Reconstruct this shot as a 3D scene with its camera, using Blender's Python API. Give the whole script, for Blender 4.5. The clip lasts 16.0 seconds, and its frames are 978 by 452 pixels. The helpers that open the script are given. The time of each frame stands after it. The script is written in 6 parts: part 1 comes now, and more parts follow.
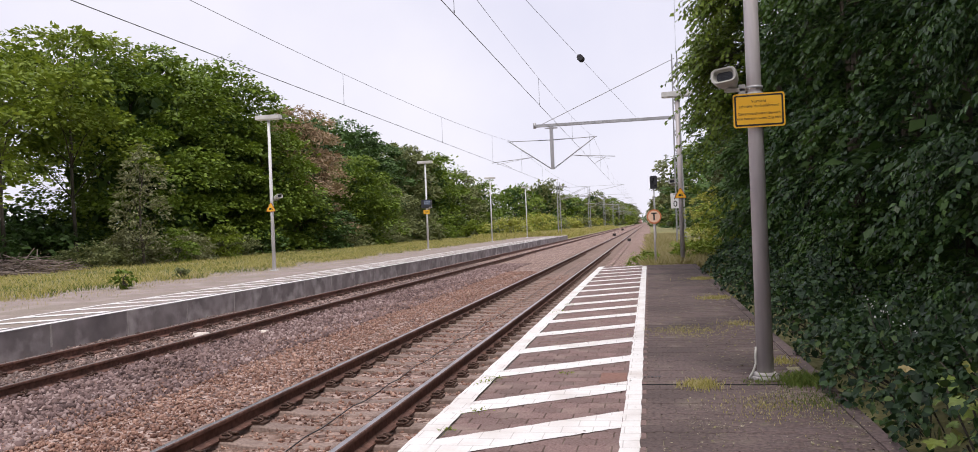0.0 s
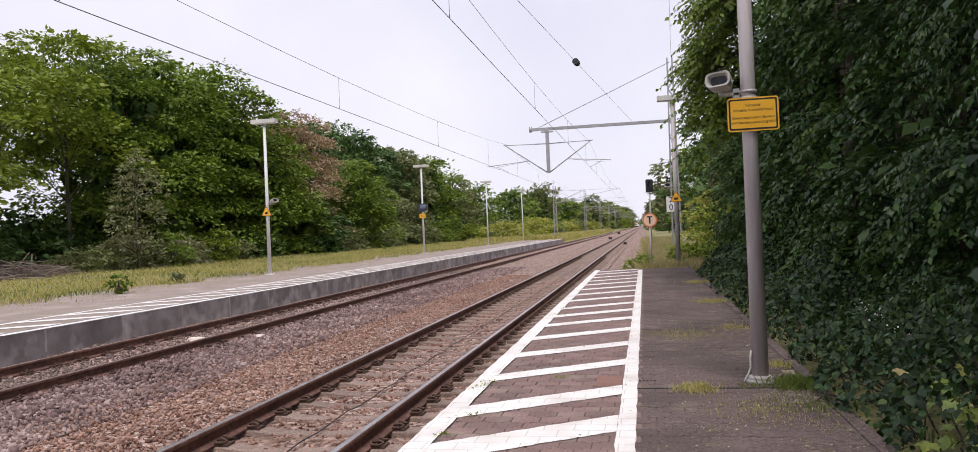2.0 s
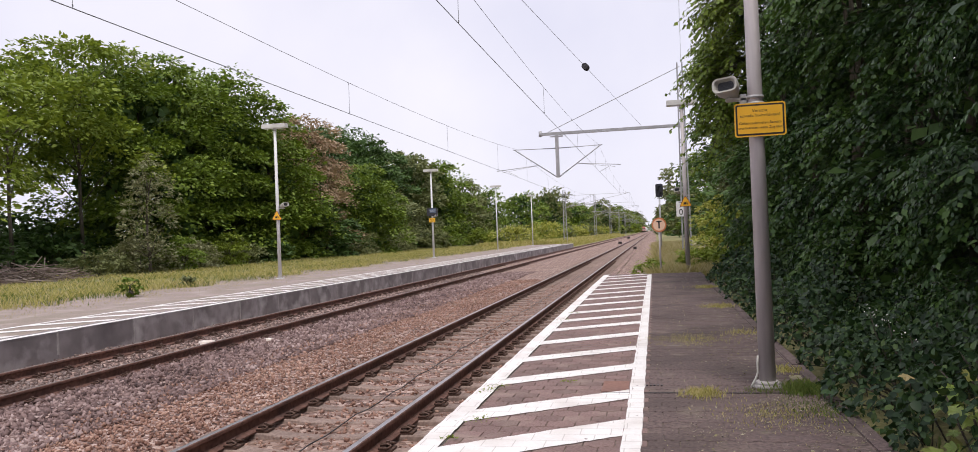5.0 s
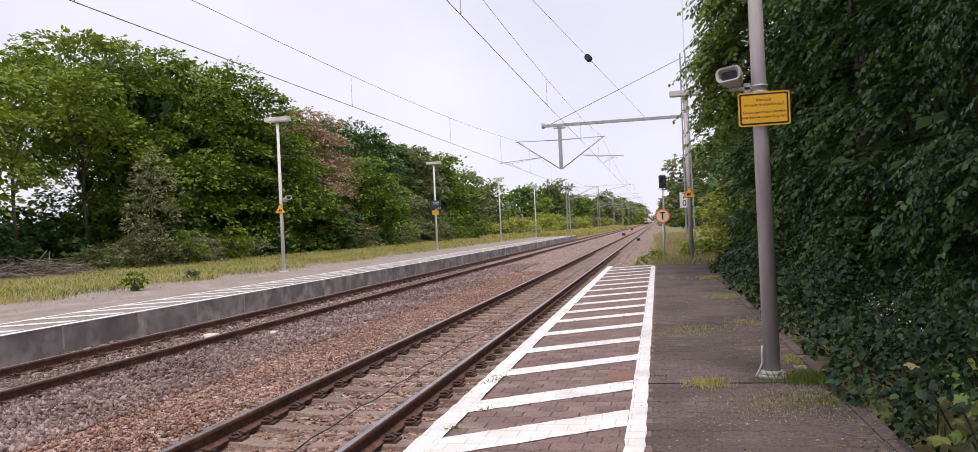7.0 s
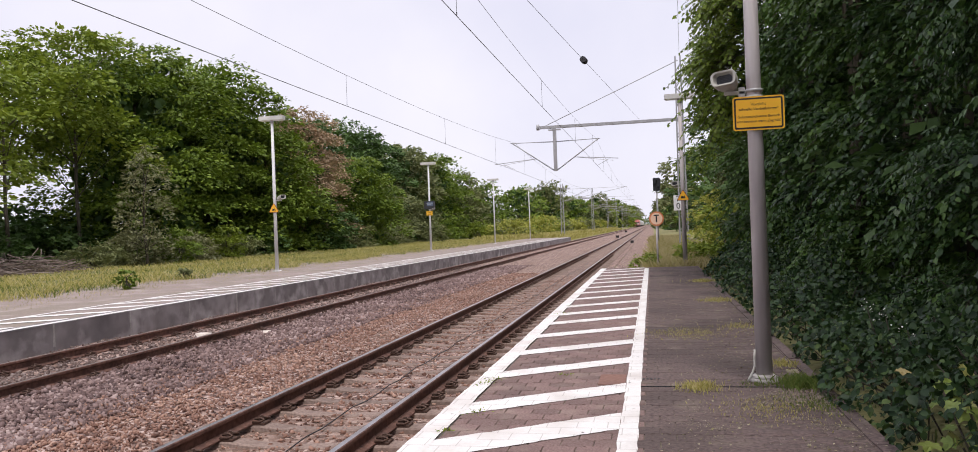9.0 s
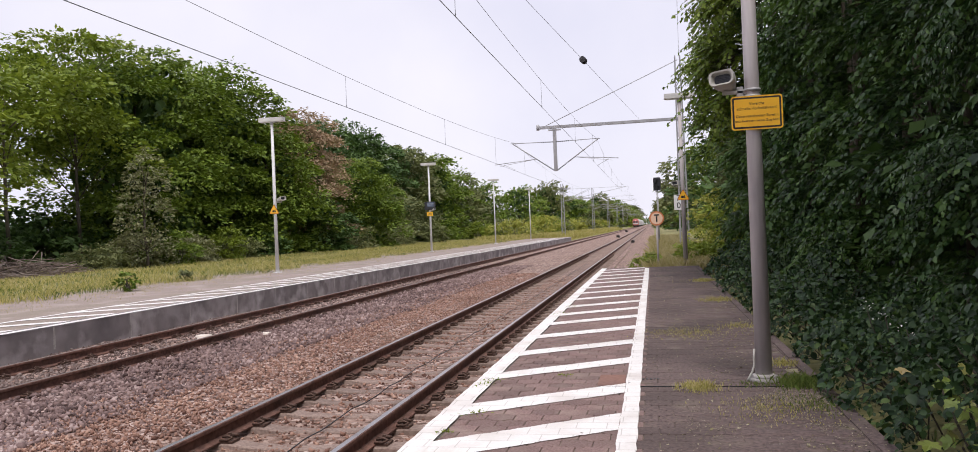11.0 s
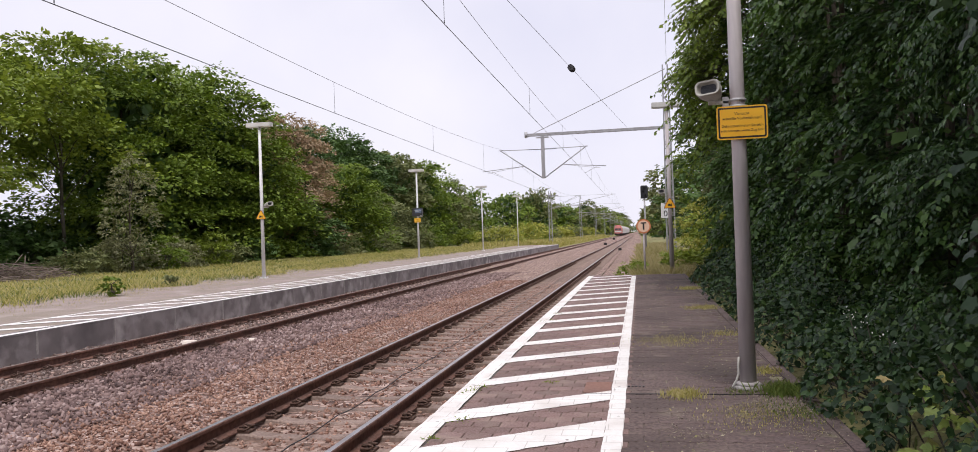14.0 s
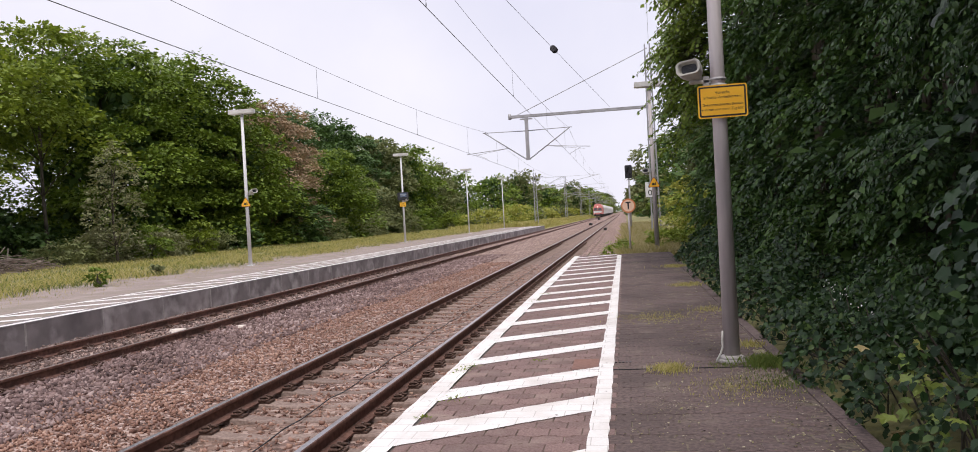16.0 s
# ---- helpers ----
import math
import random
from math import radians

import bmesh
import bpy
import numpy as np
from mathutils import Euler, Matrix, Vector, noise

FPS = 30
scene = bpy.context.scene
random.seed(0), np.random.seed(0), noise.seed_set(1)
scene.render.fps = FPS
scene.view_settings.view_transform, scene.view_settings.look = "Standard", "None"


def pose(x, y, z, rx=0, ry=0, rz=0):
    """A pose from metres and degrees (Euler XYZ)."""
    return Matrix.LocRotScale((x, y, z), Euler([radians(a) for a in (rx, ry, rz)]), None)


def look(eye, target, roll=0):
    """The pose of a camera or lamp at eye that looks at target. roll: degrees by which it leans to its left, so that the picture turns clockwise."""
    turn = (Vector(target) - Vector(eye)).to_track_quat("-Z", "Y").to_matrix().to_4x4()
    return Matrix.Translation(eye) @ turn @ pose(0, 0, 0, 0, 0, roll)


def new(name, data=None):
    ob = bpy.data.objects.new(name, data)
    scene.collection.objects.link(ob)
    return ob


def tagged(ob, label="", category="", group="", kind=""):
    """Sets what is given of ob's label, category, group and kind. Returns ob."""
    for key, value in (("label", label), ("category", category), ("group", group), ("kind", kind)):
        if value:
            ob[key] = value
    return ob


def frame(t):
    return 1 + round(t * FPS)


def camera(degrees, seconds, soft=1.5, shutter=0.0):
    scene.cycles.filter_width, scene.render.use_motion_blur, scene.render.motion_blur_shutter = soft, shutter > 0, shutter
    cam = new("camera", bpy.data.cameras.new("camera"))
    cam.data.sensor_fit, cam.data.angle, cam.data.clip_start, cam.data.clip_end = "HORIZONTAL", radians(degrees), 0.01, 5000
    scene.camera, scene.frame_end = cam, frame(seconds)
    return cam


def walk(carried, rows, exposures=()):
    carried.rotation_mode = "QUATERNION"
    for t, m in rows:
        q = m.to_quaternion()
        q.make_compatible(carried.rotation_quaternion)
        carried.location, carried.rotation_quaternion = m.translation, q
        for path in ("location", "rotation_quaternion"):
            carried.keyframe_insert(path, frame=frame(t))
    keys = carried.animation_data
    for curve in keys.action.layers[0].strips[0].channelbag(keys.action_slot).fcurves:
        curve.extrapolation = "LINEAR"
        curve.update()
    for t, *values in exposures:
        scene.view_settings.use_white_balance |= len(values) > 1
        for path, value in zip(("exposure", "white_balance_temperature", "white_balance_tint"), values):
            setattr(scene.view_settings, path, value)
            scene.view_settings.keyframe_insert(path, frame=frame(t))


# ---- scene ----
cam = camera(64.0, 16.0, soft=0.85)
PATH = [
    (0, (0.001, -0.01, 1.367), (-0.398, 1.95, 1.372), -2.3),
    (0.5, (-0.005, -0.027, 1.363), (-0.399, 1.934, 1.362), -2.2),
    (1, (0.0, 0.004, 1.368), (-0.397, 1.964, 1.371), -2.5),
    (1.5, (0.005, -0.01, 1.371), (-0.386, 1.951, 1.381), -2.1),
    (2, (0.01, -0.015, 1.37), (-0.379, 1.947, 1.384), -2.4),
    (2.5, (0.031, -0.02, 1.368), (-0.366, 1.94, 1.393), -2.5),
    (3, (0.046, -0.016, 1.37), (-0.369, 1.941, 1.377), -3.6),
    (3.5, (0.045, -0.03, 1.372), (-0.339, 1.933, 1.391), -2.8),
    (4, (0.039, -0.039, 1.372), (-0.364, 1.919, 1.399), -2.5),
    (6.5, (0.036, -0.051, 1.371), (-0.381, 1.905, 1.392), -2.3),
    (7, (0.034, -0.038, 1.362), (-0.388, 1.917, 1.369), -2.6),
    (7.5, (0.034, -0.035, 1.372), (-0.372, 1.924, 1.391), -2.5),
    (8, (0.03, -0.04, 1.365), (-0.377, 1.919, 1.382), -2.4),
    (8.5, (0.032, -0.025, 1.373), (-0.371, 1.934, 1.39), -2.2),
    (9, (0.034, -0.028, 1.368), (-0.373, 1.93, 1.377), -2.1),
    (11.5, (0.056, -0.017, 1.371), (-0.353, 1.941, 1.381), -2.4),
    (12, (0.062, -0.014, 1.368), (-0.347, 1.943, 1.368), -2.3),
    (12.5, (0.066, -0.023, 1.368), (-0.329, 1.937, 1.372), -2.4),
    (13, (0.061, -0.005, 1.37), (-0.334, 1.956, 1.369), -2.3),
    (13.5, (0.058, -0.025, 1.375), (-0.332, 1.937, 1.399), -2.1),
    (14, (0.059, -0.044, 1.374), (-0.318, 1.919, 1.4), -2.0),
    (14.5, (0.068, -0.025, 1.376), (-0.307, 1.94, 1.395), -2.1),
    (15, (0.065, -0.043, 1.387), (-0.293, 1.925, 1.391), -2.5),
    (15.5, (0.042, -0.121, 1.375), (-0.328, 1.844, 1.382), -2.7),
    (16, (0.065, -0.139, 1.368), (-0.278, 1.831, 1.348), -3.2),
]
walk(cam, [(t, look(eye, target, roll)) for t, eye, target, roll in PATH], exposures=[(0, 0.06, 6500, 13), (16, 0.06, 6500, 13)])

# ---- world and light ----
world = bpy.data.worlds.new("overcast_sky")
scene.world = world
world.use_nodes = True
wn, wl = world.node_tree.nodes, world.node_tree.links
wn.clear()
w_out, w_bg, w_sky = wn.new("ShaderNodeOutputWorld"), wn.new("ShaderNodeBackground"), wn.new("ShaderNodeTexSky")
w_sky.sky_type, w_sky.sun_disc = "NISHITA", False
SUN_EL, SUN_AZ = 68.0, 160.0          # degrees; azimuth clockwise from the track's direction
w_sky.sun_elevation, w_sky.sun_rotation = radians(SUN_EL), radians(SUN_AZ)
w_bright = wn.new("ShaderNodeMix")
w_bright.data_type, w_bright.blend_type = "RGBA", "MIX"
w_co, w_noise, w_ramp = wn.new("ShaderNodeTexCoord"), wn.new("ShaderNodeTexNoise"), wn.new("ShaderNodeValToRGB")
w_noise.inputs["Scale"].default_value, w_noise.inputs["Detail"].default_value = 3.2, 5.0
w_ramp.color_ramp.elements[0].position, w_ramp.color_ramp.elements[1].position = 0.3, 0.72
w_ramp.color_ramp.elements[0].color, w_ramp.color_ramp.elements[1].color = (7.9, 7.95, 9.3, 1), (9.6, 9.45, 10.2, 1)
w_bright.inputs[0].default_value = 0.93     # cloud cover
wl.new(w_co.outputs["Generated"], w_noise.inputs["Vector"])
wl.new(w_noise.outputs["Fac"], w_ramp.inputs["Fac"])
wl.new(w_sky.outputs["Color"], w_bright.inputs[6])
wl.new(w_ramp.outputs["Color"], w_bright.inputs[7])
wl.new(w_bright.outputs[2], w_bg.inputs["Color"])
w_bg.inputs["Strength"].default_value = 0.1
wl.new(w_bg.outputs[0], w_out.inputs[0])
sun = new("sun", bpy.data.lights.new("sun", "SUN"))
sun.data.energy, sun.data.angle, sun.data.color = 2.4, radians(22), (1.0, 0.95, 0.87)
az, el = radians(SUN_AZ), radians(SUN_EL)
sun.matrix_world = look((40 * math.sin(az) * math.cos(el), 40 * math.cos(az) * math.cos(el), 40 * math.sin(el)), (0, 0, 0))


# ---- materials ----
def nodes_of(name):
    m = bpy.data.materials.new(name)
    m.use_nodes = True
    return m, m.node_tree.nodes, m.node_tree.links, m.node_tree.nodes["Principled BSDF"]


def mix_node(n, l, a, b, fac, blend="MIX"):
    x = n.new("ShaderNodeMix")
    x.data_type, x.blend_type = "RGBA", blend
    for socket, v in ((x.inputs[6], a), (x.inputs[7], b), (x.inputs[0], fac)):
        if isinstance(v, tuple):
            socket.default_value = (*v, 1)
        elif isinstance(v, (int, float)):
            socket.default_value = v
        else:
            l.new(v, socket)
    return x.outputs[2]


def noise_node(n, l, scale, detail=4.0, lo=0.35, hi=0.65, coord="Object", stretch=None):
    co, tex, mr = n.new("ShaderNodeTexCoord"), n.new("ShaderNodeTexNoise"), n.new("ShaderNodeMapRange")
    tex.inputs["Scale"].default_value, tex.inputs["Detail"].default_value = scale, detail
    src = n.new("ShaderNodeNewGeometry").outputs["Position"] if coord == "World" else co.outputs[coord]
    if stretch:
        mp = n.new("ShaderNodeMapping")
        mp.inputs["Scale"].default_value = stretch
        l.new(src, mp.inputs[0])
        src = mp.outputs[0]
    l.new(src, tex.inputs["Vector"])
    mr.inputs["From Min"].default_value, mr.inputs["From Max"].default_value = lo, hi
    l.new(tex.outputs["Fac"], mr.inputs["Value"])
    return mr.outputs[0]


def surface(name, a, b, rough=0.8, fine=40.0, broad=1.5, dirt=None, metal=0.0, bump=0.3, dist=0.004, amount=0.5, obj_random=0.0, stretch=None, coord="Object", stain=None):
    """Two colours mixed at two scales, an optional dirt colour in broad stains, and relief."""
    m, n, l, p = nodes_of(name)
    f1 = noise_node(n, l, fine, 5.0, stretch=stretch, coord=coord)
    col = mix_node(n, l, a, b, f1)
    if dirt:
        f2 = noise_node(n, l, broad, 6.0, 0.42, 0.7, stretch=stretch, coord=coord)
        mul = n.new("ShaderNodeMath")
        mul.operation = "MULTIPLY"
        l.new(f2, mul.inputs[0])
        mul.inputs[1].default_value = amount
        col = mix_node(n, l, col, dirt, mul.outputs[0])
    if stain:
        # a second stain of its own: colour, scale, from, to
        col = mix_node(n, l, col, stain[0], noise_node(n, l, stain[1], 7.0, stain[2], stain[3], coord=coord))
    if obj_random:
        info, mr = n.new("ShaderNodeObjectInfo"), n.new("ShaderNodeMapRange")
        mr.inputs["To Min"].default_value, mr.inputs["To Max"].default_value = 1 - obj_random, 1 + obj_random
        l.new(info.outputs["Random"], mr.inputs["Value"])
        sc = n.new("ShaderNodeVectorMath")
        sc.operation = "SCALE"
        l.new(col, sc.inputs[0])
        l.new(mr.outputs[0], sc.inputs["Scale"])
        col = sc.outputs[0]
    l.new(col, p.inputs["Base Color"])
    p.inputs["Roughness"].default_value, p.inputs["Metallic"].default_value = rough, metal
    if bump:
        bn = n.new("ShaderNodeBump")
        bn.inputs["Strength"].default_value, bn.inputs["Distance"].default_value = bump, dist
        l.new(f1, bn.inputs["Height"])
        l.new(bn.outputs[0], p.inputs["Normal"])
    return m


def island_surface(name, colours, rough=0.9, translucent=0.0, spread=None, broad=0.0):
    """Each loose piece of the mesh (stone, leaf, blade) takes its own colour out of a ramp."""
    m, n, l, p = nodes_of(name)
    geo, ramp = n.new("ShaderNodeNewGeometry"), n.new("ShaderNodeValToRGB")
    els = ramp.color_ramp.elements
    while len(els) < len(colours):
        els.new(0.5)
    for i, c in enumerate(colours):
        els[i].position = i / (len(colours) - 1)
        els[i].color = (*c, 1)
    fac = geo.outputs["Random Per Island"]
    if broad:
        nz = noise_node(n, l, broad, 3.0, 0.3, 0.7)
        av = n.new("ShaderNodeMix")
        av.inputs[0].default_value = 0.3
        l.new(fac, av.inputs[2])
        l.new(nz, av.inputs[3])
        fac = av.outputs[0]
    l.new(fac, ramp.inputs["Fac"])
    l.new(ramp.outputs["Color"], p.inputs["Base Color"])
    p.inputs["Roughness"].default_value = rough
    if translucent:
        p.inputs["Specular IOR Level"].default_value = 0.3
        tr, ad = n.new("ShaderNodeBsdfTranslucent"), n.new("ShaderNodeMixShader")
        l.new(mix_node(n, l, ramp.outputs["Color"], (1.0, 1.0, 0.35), 0.35, "MULTIPLY"), tr.inputs["Color"])
        ad.inputs[0].default_value = translucent
        l.new(p.outputs[0], ad.inputs[1])
        l.new(tr.outputs[0], ad.inputs[2])
        l.new(ad.outputs[0], n["Material Output"].inputs["Surface"])
    return m


def plain(name, c, rough=0.5, metal=0.0, emit=0.0):
    m, n, l, p = nodes_of(name)
    p.inputs["Base Color"].default_value = (*c, 1)
    p.inputs["Roughness"].default_value, p.inputs["Metallic"].default_value = rough, metal
    if emit:
        p.inputs["Emission Color"].default_value = (*c, 1)
        p.inputs["Emission Strength"].default_value = emit
    return m


M_EARTH = surface("earth_grass", (0.19, 0.18, 0.07), (0.32, 0.29, 0.125), 0.95, 6.0, 0.15, (0.12, 0.13, 0.045), bump=0.5, dist=0.05)


def gravel_material(name, ramp_cols, scale, broad_col):
    m, n, l, p = nodes_of(name)
    co, vo, ramp = n.new("ShaderNodeTexCoord"), n.new("ShaderNodeTexVoronoi"), n.new("ShaderNodeValToRGB")
    vo.inputs["Scale"].default_value, vo.inputs["Randomness"].default_value = scale, 1.0
    l.new(co.outputs["Object"], vo.inputs["Vector"])
    sep = n.new("ShaderNodeSeparateColor")
    l.new(vo.outputs["Color"], sep.inputs[0])
    while len(ramp.color_ramp.elements) < len(ramp_cols):
        ramp.color_ramp.elements.new(0.5)
    for i, c in enumerate(ramp_cols):
        ramp.color_ramp.elements[i].position, ramp.color_ramp.elements[i].color = i / (len(ramp_cols) - 1), (*c, 1)
    l.new(sep.outputs[0], ramp.inputs["Fac"])
    f = noise_node(n, l, 0.5, 6.0, 0.45, 0.65)
    mul = n.new("ShaderNodeMath")
    mul.operation = "MULTIPLY"
    mul.inputs[1].default_value = 0.5
    l.new(f, mul.inputs[0])
    l.new(mix_node(n, l, ramp.outputs["Color"], broad_col, mul.outputs[0]), p.inputs["Base Color"])
    bn = n.new("ShaderNodeBump")
    bn.inputs["Strength"].default_value, bn.inputs["Distance"].default_value = 0.9, 0.04
    bn.invert = True
    l.new(vo.outputs["Distance"], bn.inputs["Height"])
    l.new(bn.outputs[0], p.inputs["Normal"])
    p.inputs["Roughness"].default_value = 0.95
    return m


M_BALLAST = gravel_material("ballast_bed_stones", [(0.06, 0.034, 0.029), (0.20, 0.125, 0.105), (0.33, 0.22, 0.185), (0.56, 0.43, 0.38)], 17.0, (0.23, 0.15, 0.11))
M_STONE_BROWN = island_surface("brown_ballast_stone", [(0.085, 0.040, 0.031), (0.22, 0.118, 0.088), (0.36, 0.212, 0.16), (0.56, 0.38, 0.30)], broad=0.8)
M_STONE_GREY = island_surface("grey_ballast_stone", [(0.045, 0.027, 0.027), (0.155, 0.10, 0.095), (0.265, 0.182, 0.17), (0.52, 0.41, 0.39)], broad=0.8)
M_STONE_DARK = island_surface("dark_ballast_stone", [(0.07, 0.045, 0.04), (0.14, 0.095, 0.085), (0.20, 0.15, 0.135), (0.34, 0.28, 0.26)], broad=0.8)
M_RAIL = surface("rusty_rail_side", (0.10, 0.046, 0.034), (0.20, 0.10, 0.074), 0.75, 18.0, 2.0, (0.04, 0.022, 0.018), bump=0.2)
M_RAILTOP = surface("worn_rail_head", (0.34, 0.32, 0.33), (0.46, 0.44, 0.45), 0.3, 60.0, 3.0, (0.22, 0.16, 0.145), metal=0.9, bump=0.05, amount=0.55)
M_RAILTOP_DULL = surface("dull_rail_head", (0.15, 0.115, 0.10), (0.24, 0.19, 0.17), 0.5, 60.0, 3.0, (0.11, 0.07, 0.06), metal=0.5, bump=0.05, amount=0.5)
M_SLEEPER = surface("weathered_concrete_sleeper", (0.20, 0.142, 0.12), (0.32, 0.24, 0.205), 0.9, 30.0, 3.0, (0.13, 0.085, 0.068), bump=0.5, obj_random=0.15)
M_CLIP = surface("rusty_rail_clip", (0.06, 0.033, 0.025), (0.13, 0.075, 0.055), 0.8, 60.0, bump=0.2)
M_PAVER = surface("worn_clinker_paver", (0.165, 0.102, 0.094), (0.265, 0.178, 0.165), 0.92, 60.0, 1.3, (0.125, 0.088, 0.08), bump=0.5, dist=0.003, obj_random=0.18, coord="World", stain=((0.30, 0.235, 0.20), 3.4, 0.52, 0.85))
M_SOIL = surface("soil_and_moss", (0.07, 0.051, 0.046), (0.19, 0.14, 0.125), 0.95, 28.0, 0.75, (0.055, 0.042, 0.036), bump=0.7, dist=0.005, amount=0.75, coord="World", stain=((0.27, 0.25, 0.15), 1.9, 0.53, 0.75))
M_JOINT = surface("sandy_joint", (0.10, 0.072, 0.062), (0.19, 0.145, 0.122), 0.95, 50.0, 1.2, (0.09, 0.09, 0.05), bump=0.4, coord="World", stain=((0.36, 0.31, 0.24), 2.0, 0.5, 0.7))
M_EDGE = surface("platform_edge_concrete", (0.13, 0.12, 0.115), (0.24, 0.22, 0.21), 0.9, 14.0, 0.9, (0.075, 0.068, 0.066), bump=0.4, amount=0.7)
M_CEMENT = surface("cement", (0.33, 0.31, 0.30), (0.47, 0.45, 0.43), 0.9, 40.0, 4.0, (0.22, 0.2, 0.18), bump=0.4)
M_WALL = surface("stained_platform_wall", (0.19, 0.168, 0.172), (0.31, 0.28, 0.285), 0.9, 2.6, 0.8, (0.11, 0.097, 0.102), bump=0.4, amount=0.85, stretch=None, coord="World", stain=((0.44, 0.41, 0.415), 1.7, 0.53, 0.72))
M_GRIT = surface("gritty_platform_top", (0.22, 0.172, 0.155), (0.35, 0.285, 0.262), 0.95, 25.0, 0.5, (0.20, 0.175, 0.115), bump=0.5, amount=0.5, stain=((0.40, 0.34, 0.315), 1.2, 0.5, 0.75))
M_MOSS = surface("mossy_dark_pavement", (0.088, 0.062, 0.059), (0.17, 0.122, 0.114), 0.95, 34.0, 0.75, (0.052, 0.038, 0.035), bump=0.5, amount=0.8, coord="World", stain=((0.26, 0.215, 0.17), 2.3, 0.58, 0.85))
M_GALV = surface("galvanised_steel", (0.33, 0.33, 0.345), (0.45, 0.45, 0.465), 0.5, 25.0, 2.0, (0.25, 0.245, 0.245), metal=0.2, bump=0.05, stretch=(1, 1, 0.15))
M_POLE = surface("weathered_grey_pole", (0.42, 0.385, 0.395), (0.54, 0.50, 0.505), 0.55, 14.0, 1.5, (0.32, 0.275, 0.265), metal=0.15, bump=0.08, stretch=(1, 1, 0.12), amount=0.5)
M_WHITEPOLE = surface("pale_grey_pole", (0.62, 0.62, 0.63), (0.74, 0.74, 0.75), 0.5, 14.0, 1.5, (0.5, 0.5, 0.49), bump=0.05, stretch=(1, 1, 0.12))
M_LAMPBOX = surface("lamp_housing", (0.6, 0.59, 0.57), (0.7, 0.69, 0.67), 0.5, 10.0, 2.0, (0.38, 0.36, 0.33), bump=0.05)
M_YELLOW = surface("yellow_sign_sheet", (0.80, 0.42, 0.02), (0.86, 0.48, 0.03), 0.4, 6.0, 2.0, (0.7, 0.36, 0.03), bump=0.0, amount=0.4)
M_ORANGE = surface("orange_sign_sheet", (0.80, 0.27, 0.02), (0.85, 0.32, 0.03), 0.4, 6.0, bump=0.0)
M_RIM = surface("red_orange_rim", (0.62, 0.20, 0.08), (0.70, 0.25, 0.11), 0.5, 6.0, bump=0.0)
M_PEACH = surface("faded_sign_face", (0.82, 0.56, 0.40), (0.87, 0.62, 0.45), 0.5, 6.0, bump=0.0)
M_BLACK = plain("black_print", (0.012, 0.012, 0.014), 0.5)
M_DARK = surface("dark_plastic", (0.016, 0.017, 0.022), (0.03, 0.031, 0.038), 0.45, 20.0, bump=0.05)
M_WHITE = surface("white_enamel", (0.74, 0.74, 0.76), (0.82, 0.82, 0.83), 0.4, 8.0, 1.0, (0.6, 0.6, 0.58), bump=0.0, amount=0.3)
M_HORN = surface("grey_horn_plastic", (0.42, 0.41, 0.38), (0.52, 0.51, 0.47), 0.5, 12.0, 2.0, (0.3, 0.29, 0.26), bump=0.05)
M_WIRE = plain("copper_wire_dull", (0.16, 0.165, 0.175), 0.6)
M_INSUL = plain("brown_insulator", (0.03, 0.028, 0.03), 0.35)
M_BARK = surface("bark", (0.055, 0.045, 0.035), (0.11, 0.09, 0.07), 0.95, 12.0, 1.0, (0.04, 0.045, 0.03), bump=0.8, dist=0.03, stretch=(1, 1, 0.2))
M_PETAL = island_surface("white_petal", [(0.5, 0.5, 0.46), (0.62, 0.6, 0.58), (0.72, 0.71, 0.68)], 0.6)
M_SAND = island_surface("pale_joint_sand", [(0.14, 0.12, 0.07), (0.22, 0.185, 0.125), (0.30, 0.26, 0.19), (0.40, 0.36, 0.28)])
M_LITTER = island_surface("paving_crumbs", [(0.05, 0.04, 0.03), (0.14, 0.12, 0.06), (0.26, 0.24, 0.11), (0.45, 0.41, 0.29)])
M_DEADWOOD = island_surface("dead_branches", [(0.09, 0.065, 0.055), (0.19, 0.145, 0.125), (0.30, 0.25, 0.22)])
M_RED = surface("red_loco_paint", (0.56, 0.17, 0.155), (0.64, 0.21, 0.19), 0.4, 3.0, 0.5, (0.42, 0.16, 0.145), bump=0.0)
M_COACH = surface("white_coach_paint", (0.70, 0.69, 0.69), (0.78, 0.77, 0.77), 0.4, 3.0, 0.5, (0.6, 0.58, 0.57), bump=0.0)
M_GLASS = plain("dark_train_window", (0.09, 0.075, 0.08), 0.1)
M_UNDER = plain("dark_underframe", (0.035, 0.03, 0.03), 0.8)
M_BEAM = plain("headlight_lens", (1.0, 0.95, 0.85), 0.3, emit=2.0)

